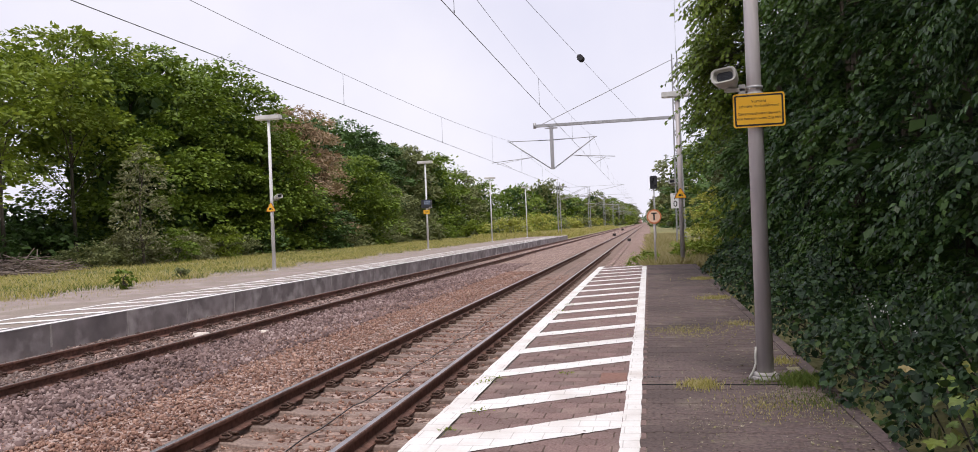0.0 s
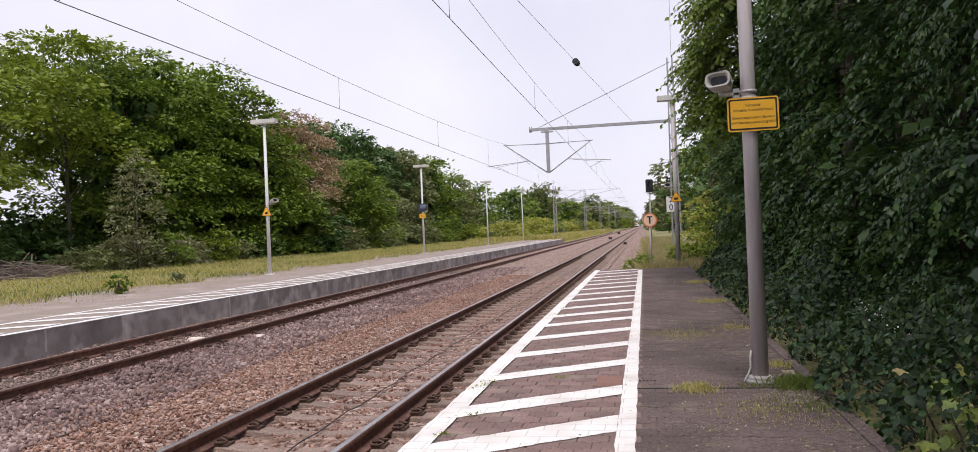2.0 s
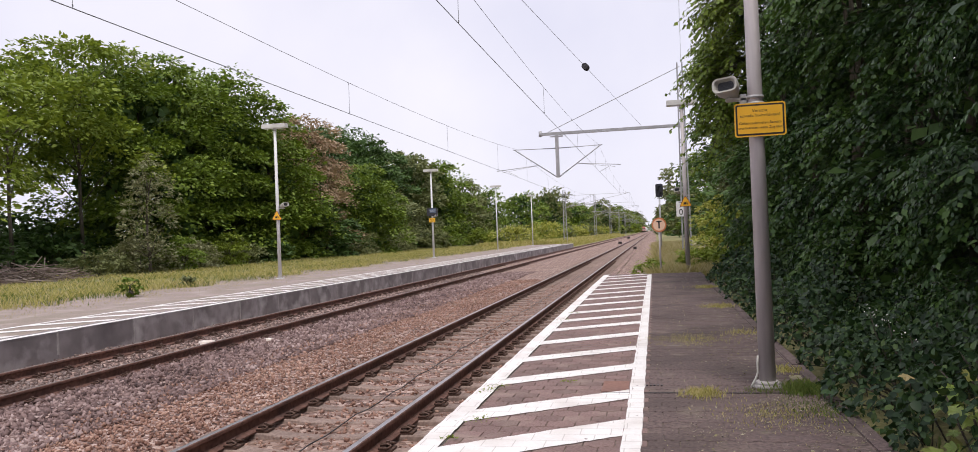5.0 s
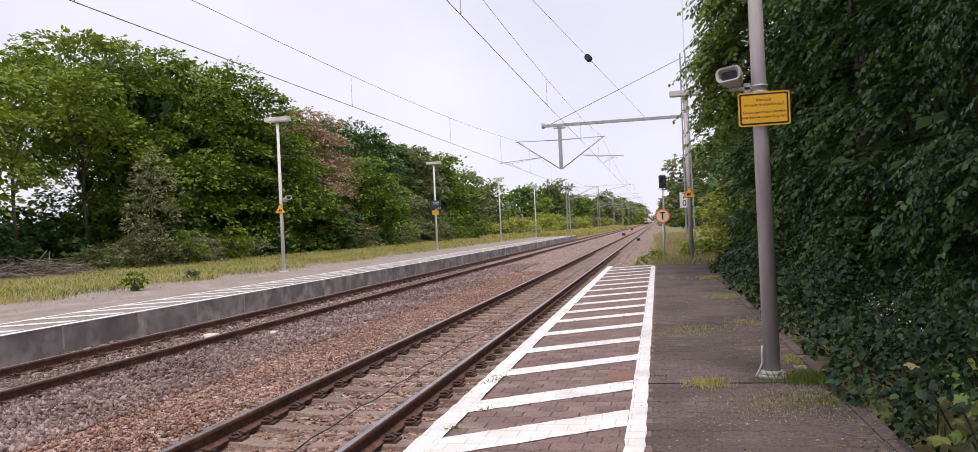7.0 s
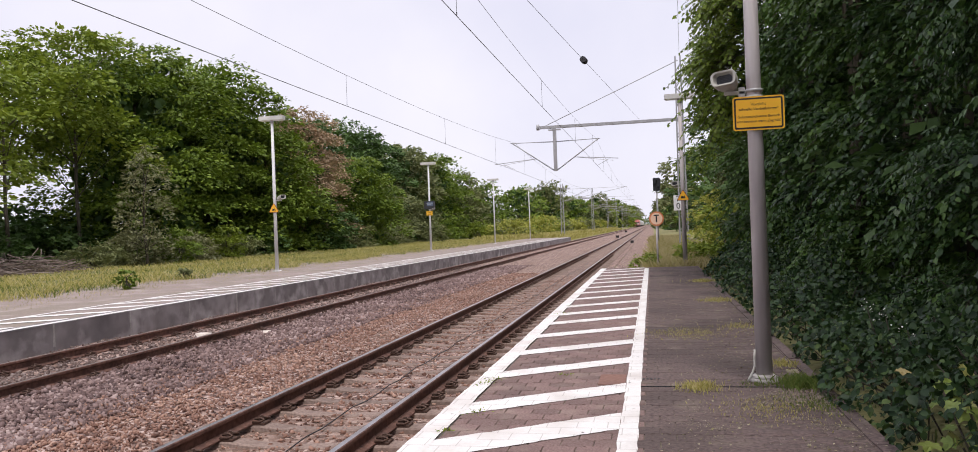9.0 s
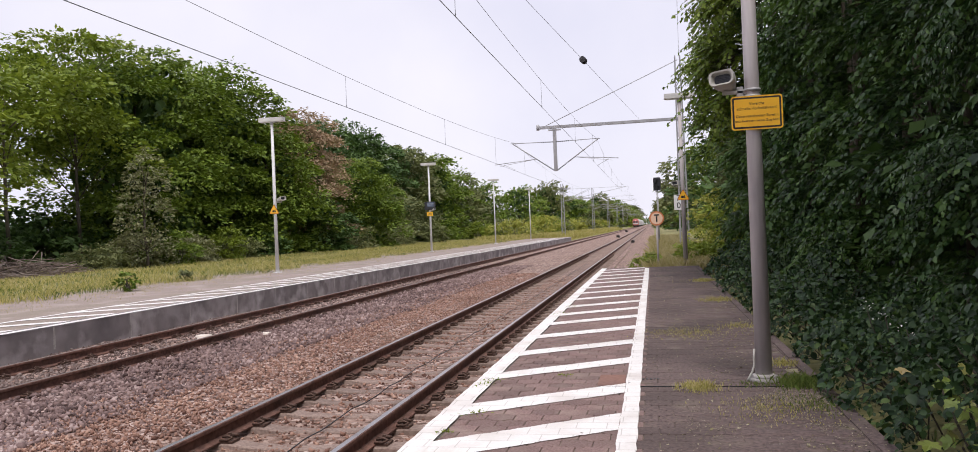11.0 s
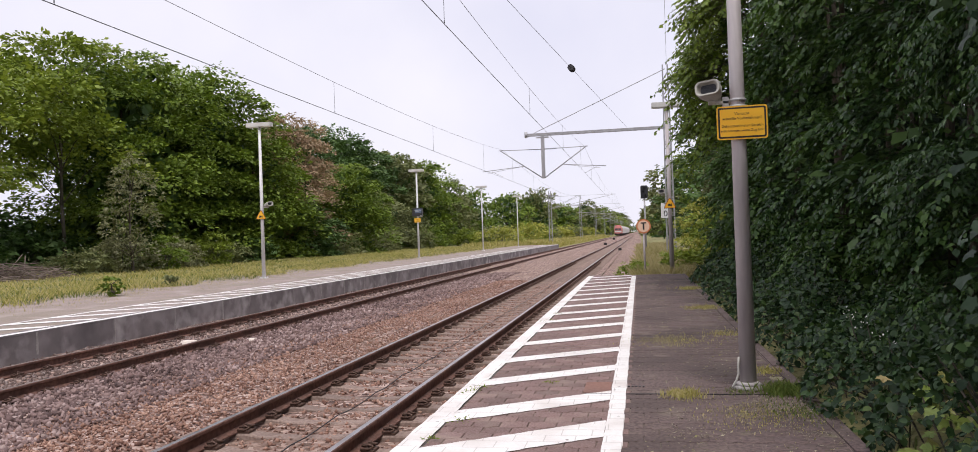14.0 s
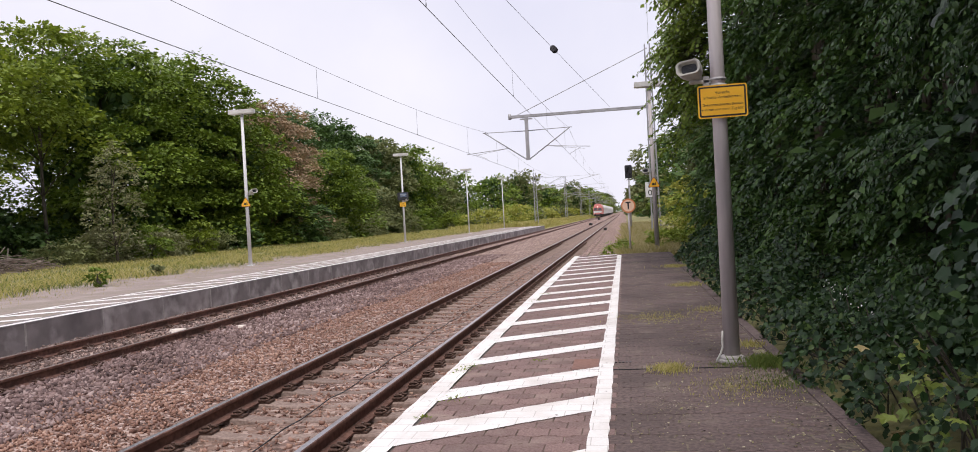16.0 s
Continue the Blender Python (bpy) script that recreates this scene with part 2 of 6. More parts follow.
LEAF_FRESH = island_surface("fresh_green_leaf", [(0.085, 0.14, 0.020), (0.145, 0.215, 0.028), (0.225, 0.30, 0.04)], 0.5, 0.25, broad=0.35)
LEAF_LIGHT = island_surface("yellow_green_leaf", [(0.12, 0.175, 0.025), (0.20, 0.265, 0.035), (0.29, 0.345, 0.05)], 0.5, 0.3, broad=0.35)
LEAF_YELLOW = island_surface("yellowish_shrub_leaf", [(0.24, 0.27, 0.05), (0.36, 0.38, 0.08), (0.48, 0.45, 0.15)], 0.55, 0.4, broad=0.35)
LEAF_WILLOW = island_surface("grey_willow_leaf", [(0.15, 0.165, 0.08), (0.24, 0.25, 0.135), (0.33, 0.33, 0.20)], 0.6, 0.3)
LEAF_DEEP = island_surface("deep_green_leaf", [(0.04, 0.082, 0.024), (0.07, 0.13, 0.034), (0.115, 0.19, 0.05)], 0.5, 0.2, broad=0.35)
LEAF_DULL = island_surface("dull_green_leaf", [(0.12, 0.145, 0.06), (0.18, 0.205, 0.085), (0.26, 0.275, 0.13)], 0.6, 0.3, broad=0.35)
LEAF_BROWN = island_surface("withered_brown_leaf", [(0.25, 0.195, 0.12), (0.38, 0.29, 0.195), (0.42, 0.29, 0.205), (0.28, 0.26, 0.125)], 0.7, 0.25, broad=0.4)
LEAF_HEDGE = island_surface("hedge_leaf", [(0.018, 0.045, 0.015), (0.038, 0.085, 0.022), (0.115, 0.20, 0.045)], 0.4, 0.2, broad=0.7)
# near-black green: shade put into the colour of near maples and hedge insides
LEAF_SHADED = island_surface("shade_dark_leaf", [(0.010, 0.027, 0.012), (0.018, 0.044, 0.017), (0.042, 0.088, 0.028)], 0.45, 0.15, broad=0.7)
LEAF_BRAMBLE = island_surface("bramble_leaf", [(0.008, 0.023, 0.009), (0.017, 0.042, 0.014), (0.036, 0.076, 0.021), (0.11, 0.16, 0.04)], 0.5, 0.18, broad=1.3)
LEAF_SPRIG = island_surface("sprig_leaf", [(0.034, 0.072, 0.018), (0.06, 0.12, 0.025), (0.12, 0.205, 0.042)], 0.42, 0.25, broad=0.7)
BLADE = island_surface("dry_grass_blade", [(0.24, 0.245, 0.06), (0.40, 0.38, 0.11), (0.54, 0.47, 0.20), (0.66, 0.57, 0.36)], 0.8, 0.35, broad=0.25)
BLADE_TAN = island_surface("tan_grass_blade", [(0.20, 0.21, 0.06), (0.36, 0.32, 0.13), (0.48, 0.41, 0.23), (0.55, 0.47, 0.30)], 0.8, 0.3, broad=0.25)
BLADE_GREEN = island_surface("green_grass_blade", [(0.07, 0.12, 0.02), (0.12, 0.17, 0.035), (0.20, 0.22, 0.06)], 0.8, 0.3, broad=0.5)


# ---- builders ----
def thing(name, label, category, at=(0, 0, 0), group="", kind=""):
    e = new(name)
    e.matrix_basis = pose(*at)
    return tagged(e, label, category, group, kind)


def link(name, me, parent=None, label="", at=None):
    ob = new(name, me)
    if parent is not None:
        ob.parent = parent
    if at is not None:
        ob.matrix_basis = at
    if label:
        tagged(ob, label)
    return ob


def part(name, bm, material, parent, label="", at=None, smooth=False):
    me = bpy.data.meshes.new(name)
    bm.to_mesh(me)
    bm.free()
    if smooth:
        me.shade_smooth()
    for m in material if isinstance(material, (list, tuple)) else [material]:
        me.materials.append(m)
    return link(name, me, parent, label, at)


def box(bm, x0, x1, y0, y1, z0, z1, bevel=0.0, slot=0, m=None):
    v = [bm.verts.new((x, y, z)) for z in (z0, z1) for y in (y0, y1) for x in (x0, x1)]
    if m is not None:
        for q in v:
            q.co = m @ q.co
    faces = [bm.faces.new([v[i] for i in f]) for f in ((0, 2, 3, 1), (4, 5, 7, 6), (0, 1, 5, 4), (2, 6, 7, 3), (0, 4, 6, 2), (1, 3, 7, 5))]
    for f in faces:
        f.material_index = slot
    if bevel:
        edges = {e for f in faces for e in f.edges}
        bmesh.ops.bevel(bm, geom=list(edges), offset=bevel, segments=2, affect="EDGES")
    return bm


def tube(bm, p0, p1, r0, r1=None, seg=10, slot=0, caps=True):
    p0, p1 = Vector(p0), Vector(p1)
    r1 = r0 if r1 is None else r1
    q = (p1 - p0).to_track_quat("Z", "Y")
    rings = []
    for p, r in ((p0, r0), (p1, r1)):
        rings.append([bm.verts.new(p + q @ Vector((r * math.cos(2 * math.pi * i / seg), r * math.sin(2 * math.pi * i / seg), 0))) for i in range(seg)])
    for i in range(seg):
        f = bm.faces.new((rings[0][i], rings[0][(i + 1) % seg], rings[1][(i + 1) % seg], rings[1][i]))
        f.smooth, f.material_index = seg > 6, slot
    if caps:
        bm.faces.new(rings[0][::-1]).material_index = slot
        bm.faces.new(rings[1]).material_index = slot
    return bm


def chain(bm, points, r, seg=6, slot=0):
    """One continuous round cord through the points."""
    pts = [Vector(p) for p in points]
    rings = []
    for i, p in enumerate(pts):
        q = (pts[min(i + 1, len(pts) - 1)] - pts[max(i - 1, 0)]).to_track_quat("Z", "Y")
        rings.append([bm.verts.new(p + q @ Vector((r * math.cos(2 * math.pi * k / seg), r * math.sin(2 * math.pi * k / seg), 0))) for k in range(seg)])
    for a, b in zip(rings, rings[1:]):
        for k in range(seg):
            f = bm.faces.new((a[k], a[(k + 1) % seg], b[(k + 1) % seg], b[k]))
            f.smooth, f.material_index = seg > 4, slot
    bm.faces.new(rings[0][::-1]).material_index = slot
    bm.faces.new(rings[-1]).material_index = slot
    return bm


def prism(bm, outline, x_of, depth, slot=0):
    """An outline of (u, v) swept: x_of(u, v, w) gives the place for w = 0 and w = depth."""
    a = [bm.verts.new(x_of(u, v, 0)) for u, v in outline]
    b = [bm.verts.new(x_of(u, v, depth)) for u, v in outline]
    k = len(outline)
    fs = [bm.faces.new(a[::-1]), bm.faces.new(b)]
    fs += [bm.faces.new((a[i], a[(i + 1) % k], b[(i + 1) % k], b[i])) for i in range(k)]
    for f in fs:
        f.material_index = slot
    return bm


def big_mesh(name, verts, quads, material, tris=None):
    """A mesh out of numpy arrays: verts (n, 3), quads (m, 4)."""
    me = bpy.data.meshes.new(name)
    k = 4 if tris is None else 3
    faces = quads if tris is None else tris
    me.vertices.add(len(verts))
    me.vertices.foreach_set("co", np.asarray(verts, np.float32).ravel())
    me.loops.add(faces.size)
    me.loops.foreach_set("vertex_index", np.asarray(faces, np.int32).ravel())
    me.polygons.add(len(faces))
    me.polygons.foreach_set("loop_start", np.arange(len(faces), dtype=np.int32) * k)
    me.polygons.foreach_set("loop_total", np.full(len(faces), k, np.int32))
    me.update(calc_edges=True)
    me.materials.append(material)
    return me


rng = np.random.default_rng(7)


def unit(a):
    return a / np.maximum(np.linalg.norm(a, axis=-1, keepdims=True), 1e-9)


# leaf outlines: across, along, lift; faces as quads
OVATE = (np.array([[0, 0, 0], [0.23, 0.42, 0.05], [0, 1.0, -0.2], [-0.23, 0.42, 0.05], [0, 0.5, -0.04]], float),
         np.array([[0, 1, 4, 4], [1, 2, 4, 4], [2, 3, 4, 4], [3, 0, 4, 4]]))
DIAMOND = (np.array([[0, 0, 0], [0.33, 0.5, 0.06], [0, 1.0, -0.08], [-0.33, 0.5, 0.06]], float), np.array([[0, 1, 2, 3]]))
ROUND = (np.array([[0, 0, 0], [0.36, 0.22, 0.03], [0.34, 0.62, 0.03], [0, 1.0, -0.12], [-0.34, 0.62, 0.03], [-0.36, 0.22, 0.03], [0, 0.45, -0.05]], float),
         np.array([[6, 0, 1, 2], [6, 2, 3, 3], [6, 3, 4, 4], [6, 4, 5, 0]]))
LOBES = [(0.26, -0.10), (0.40, 0.02), (0.36, 0.14), (0.60, 0.20), (0.58, 0.38), (0.66, 0.56), (0.42, 0.55), (0.27, 0.60), (0.22, 0.80)]
MAPLE = (np.array([(0, 0, 0)] + [(u, v, 0.03 - 0.12 * u * u) for u, v in LOBES] + [(0, 1.0, -0.10)] + [(-u, v, 0.03 - 0.12 * u * u) for u, v in LOBES[::-1]] + [(0, 0.35, -0.02)], float),
         np.array([(20, 2 * k, 2 * k + 1, (2 * k + 2) % 20) for k in range(10)]))


LOBED = (np.array([[0, 0, 0], [0.38, -0.03, 0.02], [0.40, 0.2, 0.03], [0.62, 0.44, -0.04], [0.38, 0.54, 0.03], [0.24, 0.74, 0.01], [0, 1.0, -0.10],
                   [-0.24, 0.74, 0.01], [-0.38, 0.54, 0.03], [-0.62, 0.44, -0.04], [-0.40, 0.2, 0.03], [-0.38, -0.03, 0.02], [0, 0.35, -0.03]], float),
         np.array([[12, 0, 1, 2], [12, 2, 3, 4], [12, 4, 5, 6], [12, 6, 7, 8], [12, 8, 9, 10], [12, 10, 11, 0]]))


def leaves(name, centre, axis, normal, size, shape, material):
    """Leaves at centre (n, 3), growing along axis, facing normal, each of its own size (n,)."""
    axis = unit(axis)
    side = unit(np.cross(axis, normal))
    normal = np.cross(side, axis)
    t, f = shape
    v = centre[:, None] + size[:, None, None] * (t[None, :, 0:1] * side[:, None] + t[None, :, 1:2] * axis[:, None] + t[None, :, 2:3] * normal[:, None])
    n = len(centre)
    if (f[:, 2] == f[:, 3]).any():
        tri = np.concatenate([f[:, [0, 1, 2]], f[f[:, 2] != f[:, 3]][:, [0, 2, 3]]])
        idx = (tri[None] + np.arange(n)[:, None, None] * len(t)).reshape(-1, 3)
        return big_mesh(name, v.reshape(-1, 3), None, material, tris=idx)
    idx = (f[None] + np.arange(n)[:, None, None] * len(t)).reshape(-1, 4)
    return big_mesh(name, v.reshape(-1, 3), idx, material)


# ---- ground, ballast, platforms ----
RAIL_Z, NEAR_X, FAR_X = -0.33, -3.248, -8.576


def ground_sheet():
    xs = [-3000, -400, -60, -40, -30, -22, -17.5, -12.5, -10.6, -9.5, -1.0, 1.3, 1.6, 2.6, 6, 40, 400, 3000]
    zs = [-0.3, -0.3, -0.1, 0.1, 0.05, 0.0, -0.06, -0.35, -0.62, -0.66, -0.66, -0.55, -0.35, -0.2, -0.1, 0, 0, 0]
    ys = [-300, -60, -20, 0, 10, 20, 30, 45, 60, 80, 100, 130, 180, 260, 400, 700, 1200, 3000]
    v = np.array([(x, y, z + (0.05 * math.sin(0.7 * x + 0.31 * y) if -60 < x < -22.5 else 0)) for y in ys for x, z in zip(xs, zs)])
    k = len(xs)
    q = np.array([(j * k + i, j * k + i + 1, (j + 1) * k + i + 1, (j + 1) * k + i) for j in range(len(ys) - 1) for i in range(k - 1)])
    ob = link("ground", big_mesh("ground", v, q, M_EARTH))
    return tagged(ob, "grassy earth reaching to the horizon on both sides of the railway", "ground", kind="structure")


def bed_height(x, y):
    """Top of the ballast across the line: low between the rails of the near track, heaped between the tracks."""
    near, far = abs(x - NEAR_X), abs(x - FAR_X)
    z = -0.47 + 0.03 * math.sin(2.1 * x + 0.4 * y) * math.sin(0.9 * y + x)
    if near < 1.25:
        z = -0.548
    elif near < 1.6:
        z = -0.548 + (near - 1.25) / 0.35 * 0.07
    if far < 0.75:
        z = -0.50
    elif far < 1.3:
        z = -0.49
    if x > -1.75 or x < -10.0:
        z -= 0.02
    return z


def ballast_bed():
    ys = [-40, -30, -20, -12, -8] + list(np.arange(-5, 40, 0.25)) + list(np.arange(40, 120, 2.0)) + [140, 180, 240, 320, 450, 700, 1200, 2500]
    xs = list(np.arange(-10.26, -1.5, 0.12))
    v = np.array([(x, y, bed_height(x, y) + (0.012 * noise.noise((x * 6, y * 6, 0)) if y < 40 else 0)) for y in ys for x in xs])
    k = len(xs)
    q = np.array([(j * k + i, j * k + i + 1, (j + 1) * k + i + 1, (j + 1) * k + i) for j in range(len(ys) - 1) for i in range(k - 1)])
    ob = link("ballast_bed", big_mesh("ballast_bed", v, q, M_BALLAST))
    return tagged(ob, "brown and grey crushed-stone ballast under the two tracks", "ballast", kind="structure")


def stones(name, n, x0, x1, y0, y1, lo, hi, material, label, keep=None):
    """Angular stones lying on the ballast bed; closer together towards the platform's end."""
    u = rng.random(n)
    y = y0 + (y1 - y0) * u ** 1.6
    x = x0 + (x1 - x0) * rng.random(n)
    if keep is not None:
        ok = keep(x, y)
        x, y = x[ok], y[ok]
        n = len(x)
    z = np.array([bed_height(a, b) for a, b in zip(x, y)])
    s = lo + (hi - lo) * rng.random(n) ** 1.8
    base = np.array([(1, 0, 0), (0, 1, 0), (-1, 0, 0), (0, -1, 0), (0.15, 0.1, 0.8), (-0.1, 0.12, -0.8)], float) * 0.62
    v = base[None] * (1 + 0.7 * (rng.random((n, 6, 1)) - 0.5)) + 0.34 * (rng.random((n, 6, 3)) - 0.5)
    v *= s[:, None, None] * (0.55 + 0.75 * rng.random((n, 1, 3)))
    # a random turn for each stone
    a = unit(rng.normal(size=(n, 3)))
    b = unit(np.cross(a, rng.normal(size=(n, 3))))
    rot = np.stack([a, b, np.cross(a, b)], axis=1)
    v = np.einsum("nki,nij->nkj", v, rot)
    v += np.stack([x, y, z + s * (0.1 + 0.25 * rng.random(n))], axis=1)[:, None]
    f = np.array([(0, 1, 4), (1, 2, 4), (2, 3, 4), (3, 0, 4), (1, 0, 5), (2, 1, 5), (3, 2, 5), (0, 3, 5)])
    idx = (f[None] + np.arange(n)[:, None, None] * 6).reshape(-1, 3)
    return tagged(link(name, big_mesh(name, v.reshape(-1, 3), None, material, tris=idx)), label, "ballast", kind="stuff")


def gravel_path():
    xs, ys = np.linspace(-1.6, 0.35, 8), list(np.arange(25.2, 60, 1.0)) + [80, 120, 200, 400, 800]
    v = np.array([(x + 0.12 * math.sin(y * 1.3) * (x > 0.2), y, -0.50 - 0.05 * (x > 0.2)) for y in ys for x in xs])
    q = np.array([(j * 8 + i, j * 8 + i + 1, (j + 1) * 8 + i + 1, (j + 1) * 8 + i) for j in range(len(ys) - 1) for i in range(7)])
    return tagged(link("gravel_path", big_mesh("gravel_path", v, q, M_BALLAST)), "brown gravel strip beside the near track", "path", kind="structure")


ground_sheet()
gravel_path()
ballast_bed()
away = lambda x, y: (abs(abs(x - NEAR_X) - 0.7525) > 0.1) & (abs(abs(x - FAR_X) - 0.7525) > 0.1)
stones("brown_ballast_stones", 26000, -6.4, -4.0, 4.0, 32, 0.02, 0.05, M_STONE_BROWN, "small rust-brown ballast stones beside the near track", away)
stones("grey_ballast_stones", 24000, -7.75, -5.7, 6.0, 38, 0.026, 0.078, M_STONE_GREY, "loose grey ballast stones heaped between the tracks", away)
stones("track_ballast_stones", 10000, -4.6, -1.62, 3.5, 30, 0.022, 0.052, M_STONE_BROWN, "dark brown ballast stones between the concrete sleepers", away)
stones("far_track_ballast_stones", 8000, -10.2, -7.9, 9.0, 40, 0.026, 0.06, M_STONE_DARK, "brown ballast stones covering the far sleepers", away)


def slab(name, label, x0, x1, y0, y1, z0, z1, mat):
    return tagged(part(name, box(bmesh.new(), x0, x1, y0, y1, z0, z1), mat, None), label, "platform", kind="structure")


P_END, P_EDGE, P_BACK = 25.0, -1.578, 1.40
platform_right = slab("platform_near", "low paved station platform with white hatched safety strip", P_EDGE + 0.03, P_BACK - 0.12, -32, P_END + 0.2, -0.62, -0.009, M_JOINT)
platform_left = slab("platform_far", "gritty low platform with a stained concrete wall", -17.6, -10.29, -32, 101, -0.62, -0.004, M_GRIT)


def wall_panels():
    """Concrete panels along the far platform's track side, with open joints and a coping."""
    y, i = -32.0 + 0.75, 0
    while y < 101:
        ln = 2.05
        b = bmesh.new()
        box(b, -10.30, -10.249, y + 0.004, min(y + ln, 101) - 0.004, -0.64, -0.032)
        part("wall_panel", b, M_WALL, platform_left)
        c = bmesh.new()
        box(c, -10.62, -10.249, y + 0.003, min(y + ln, 101) - 0.003, -0.03, 0.002 + 0.003 * math.sin(i * 3.1), bevel=0.004)
        part("coping_stone", c, M_WALL, platform_left)
        j = bmesh.new()
        w = 0.012 + 0.012 * (i % 3 == 0)
        box(j, -10.30, -10.246, y - w, y + w, -0.60 + 0.2 * (i % 2), -0.006)
        part("joint_mortar", j, M_CEMENT, platform_left)
        y += ln
        i += 1


wall_panels()


def edge_stones():
    y, i = -32.0, 0
    while y < P_END:
        c = bmesh.new()
        box(c, P_EDGE, P_EDGE + 0.17, y + 0.004, min(y + 1.0, P_END) - 0.004, -0.62, 0.001 + 0.003 * math.sin(i * 2.1), bevel=0.008)
        part("edge_stone", c, M_EDGE, platform_right)
        k = bmesh.new()
        box(k, P_BACK - 0.12, P_BACK, y + 0.004, min(y + 1.0, P_END) - 0.004, -0.6, 0.006 + 0.005 * math.sin(i * 1.3), bevel=0.012)
        part("back_kerb", k, M_MOSS, platform_right)
        y += 1.0
        i += 1


edge_stones()


def paver_mesh(name, mat):
    b = bmesh.new()
    o = [(-0.101, -0.071), (-0.058, -0.071), (-0.036, -0.093), (0.036, -0.093), (0.058, -0.071), (0.101, -0.071),
         (0.101, 0.071), (0.058, 0.071), (0.036, 0.093), (-0.036, 0.093), (-0.058, 0.071), (-0.101, 0.071)]
    sc = lambda k, z: [b.verts.new((u * k, v * k, z)) for u, v in o]
    lo, mid, top = sc(0.99, -0.03), sc(0.99, -0.004), sc(0.955, 0.0)
    for a, c in ((lo, mid), (mid, top)):
        for i in range(len(o)):
            b.faces.new((a[i], a[(i + 1) % 12], c[(i + 1) % 12], c[i]))
    b.faces.new(top)
    me = bpy.data.meshes.new(name)
    b.to_mesh(me)
    b.free()
    me.materials.append(mat)
    return me


# ---- tracks ----
def rail(parent, x, top_mat):
    half = [(0.0, 0.0), (0.026, -0.001), (0.034, -0.006), (0.036, -0.012), (0.036, -0.034), (0.010, -0.052), (0.008, -0.125), (0.045, -0.14), (0.075, -0.148), (0.075, -0.16)]
    o = [(-u, v) for u, v in half[:0:-1]] + half
    b = bmesh.new()
    for s0, s1 in ((-40, 60), (60, 400), (400, 1600)):
        prism(b, o, lambda u, v, w: (x + u, s0 + w, RAIL_Z + v), s1 - s0)
    b.normal_update()
    for f in b.faces:
        if f.normal.z > 0.95 and f.calc_center_median().z > RAIL_Z - 0.02:
            f.material_index = 1
    return part("rail", b, (M_RAIL, top_mat), parent)


def sleeper_mesh():
    b = bmesh.new()
    st = [(-1.3, -0.03, 0.10), (-1.05, 0.0, 0.105), (-0.9, 0.002, 0.11), (-0.6, 0.0, 0.105), (-0.35, -0.028, 0.085), (0, -0.04, 0.08),
          (0.35, -0.028, 0.085), (0.6, 0.0, 0.105), (0.9, 0.002, 0.11), (1.05, 0.0, 0.105), (1.3, -0.03, 0.10)]
    rows = [[b.verts.new((x, s * h, z)) for s, h, z in ((-1, w + 0.04, -0.2), (-1, w, z - 0.012), (-1, w - 0.015, z), (1, w - 0.015, z), (1, w, z - 0.012), (1, w + 0.04, -0.2))] for x, z, w in st]
    for a, c in zip(rows, rows[1:]):
        for i in range(5):
            b.faces.new((a[i], a[i + 1], c[i + 1], c[i]))
    b.faces.new(rows[0])
    b.faces.new(rows[-1][::-1])
    me = bpy.data.meshes.new("sleeper")
    b.to_mesh(me)
    b.free()
    me.materials.append(M_SLEEPER)
    return me


def clip_mesh():
    """A bent spring clip with its guide plate and screw."""
    b = bmesh.new()
    box(b, -0.05, 0.075, -0.075, 0.075, 0, 0.022)
    for s in (-1, 1):
        chain(b, [(-0.05, s * 0.02, 0.045), (0.02, s * 0.03, 0.06), (0.07, s * 0.055, 0.05), (0.03, s * 0.075, 0.035), (-0.05, s * 0.07, 0.03)], 0.012, 5)
    tube(b, (0.015, 0, 0.02), (0.015, 0, 0.085), 0.022, 0.018, 6)
    me = bpy.data.meshes.new("rail_clip")
    b.to_mesh(me)
    b.free()
    me.materials.append(M_CLIP)
    return me


def joined(name, me, poses, parent, material, label):
    """Many far repeats of one mesh as a single mesh."""
    co = np.array([v.co[:] for v in me.vertices])
    me.calc_loop_triangles()
    tr = np.array([t.vertices[:] for t in me.loop_triangles])
    vs = np.concatenate([co @ np.array(m.to_3x3()).T + np.array(m.translation) for m in poses])
    ix = np.concatenate([tr + k * len(co) for k in range(len(poses))])
    ob = link(name, big_mesh(name, vs, None, material, tris=ix), parent, label)
    return tagged(ob, kind="stuff")


SLEEPER, CLIP = sleeper_mesh(), clip_mesh()


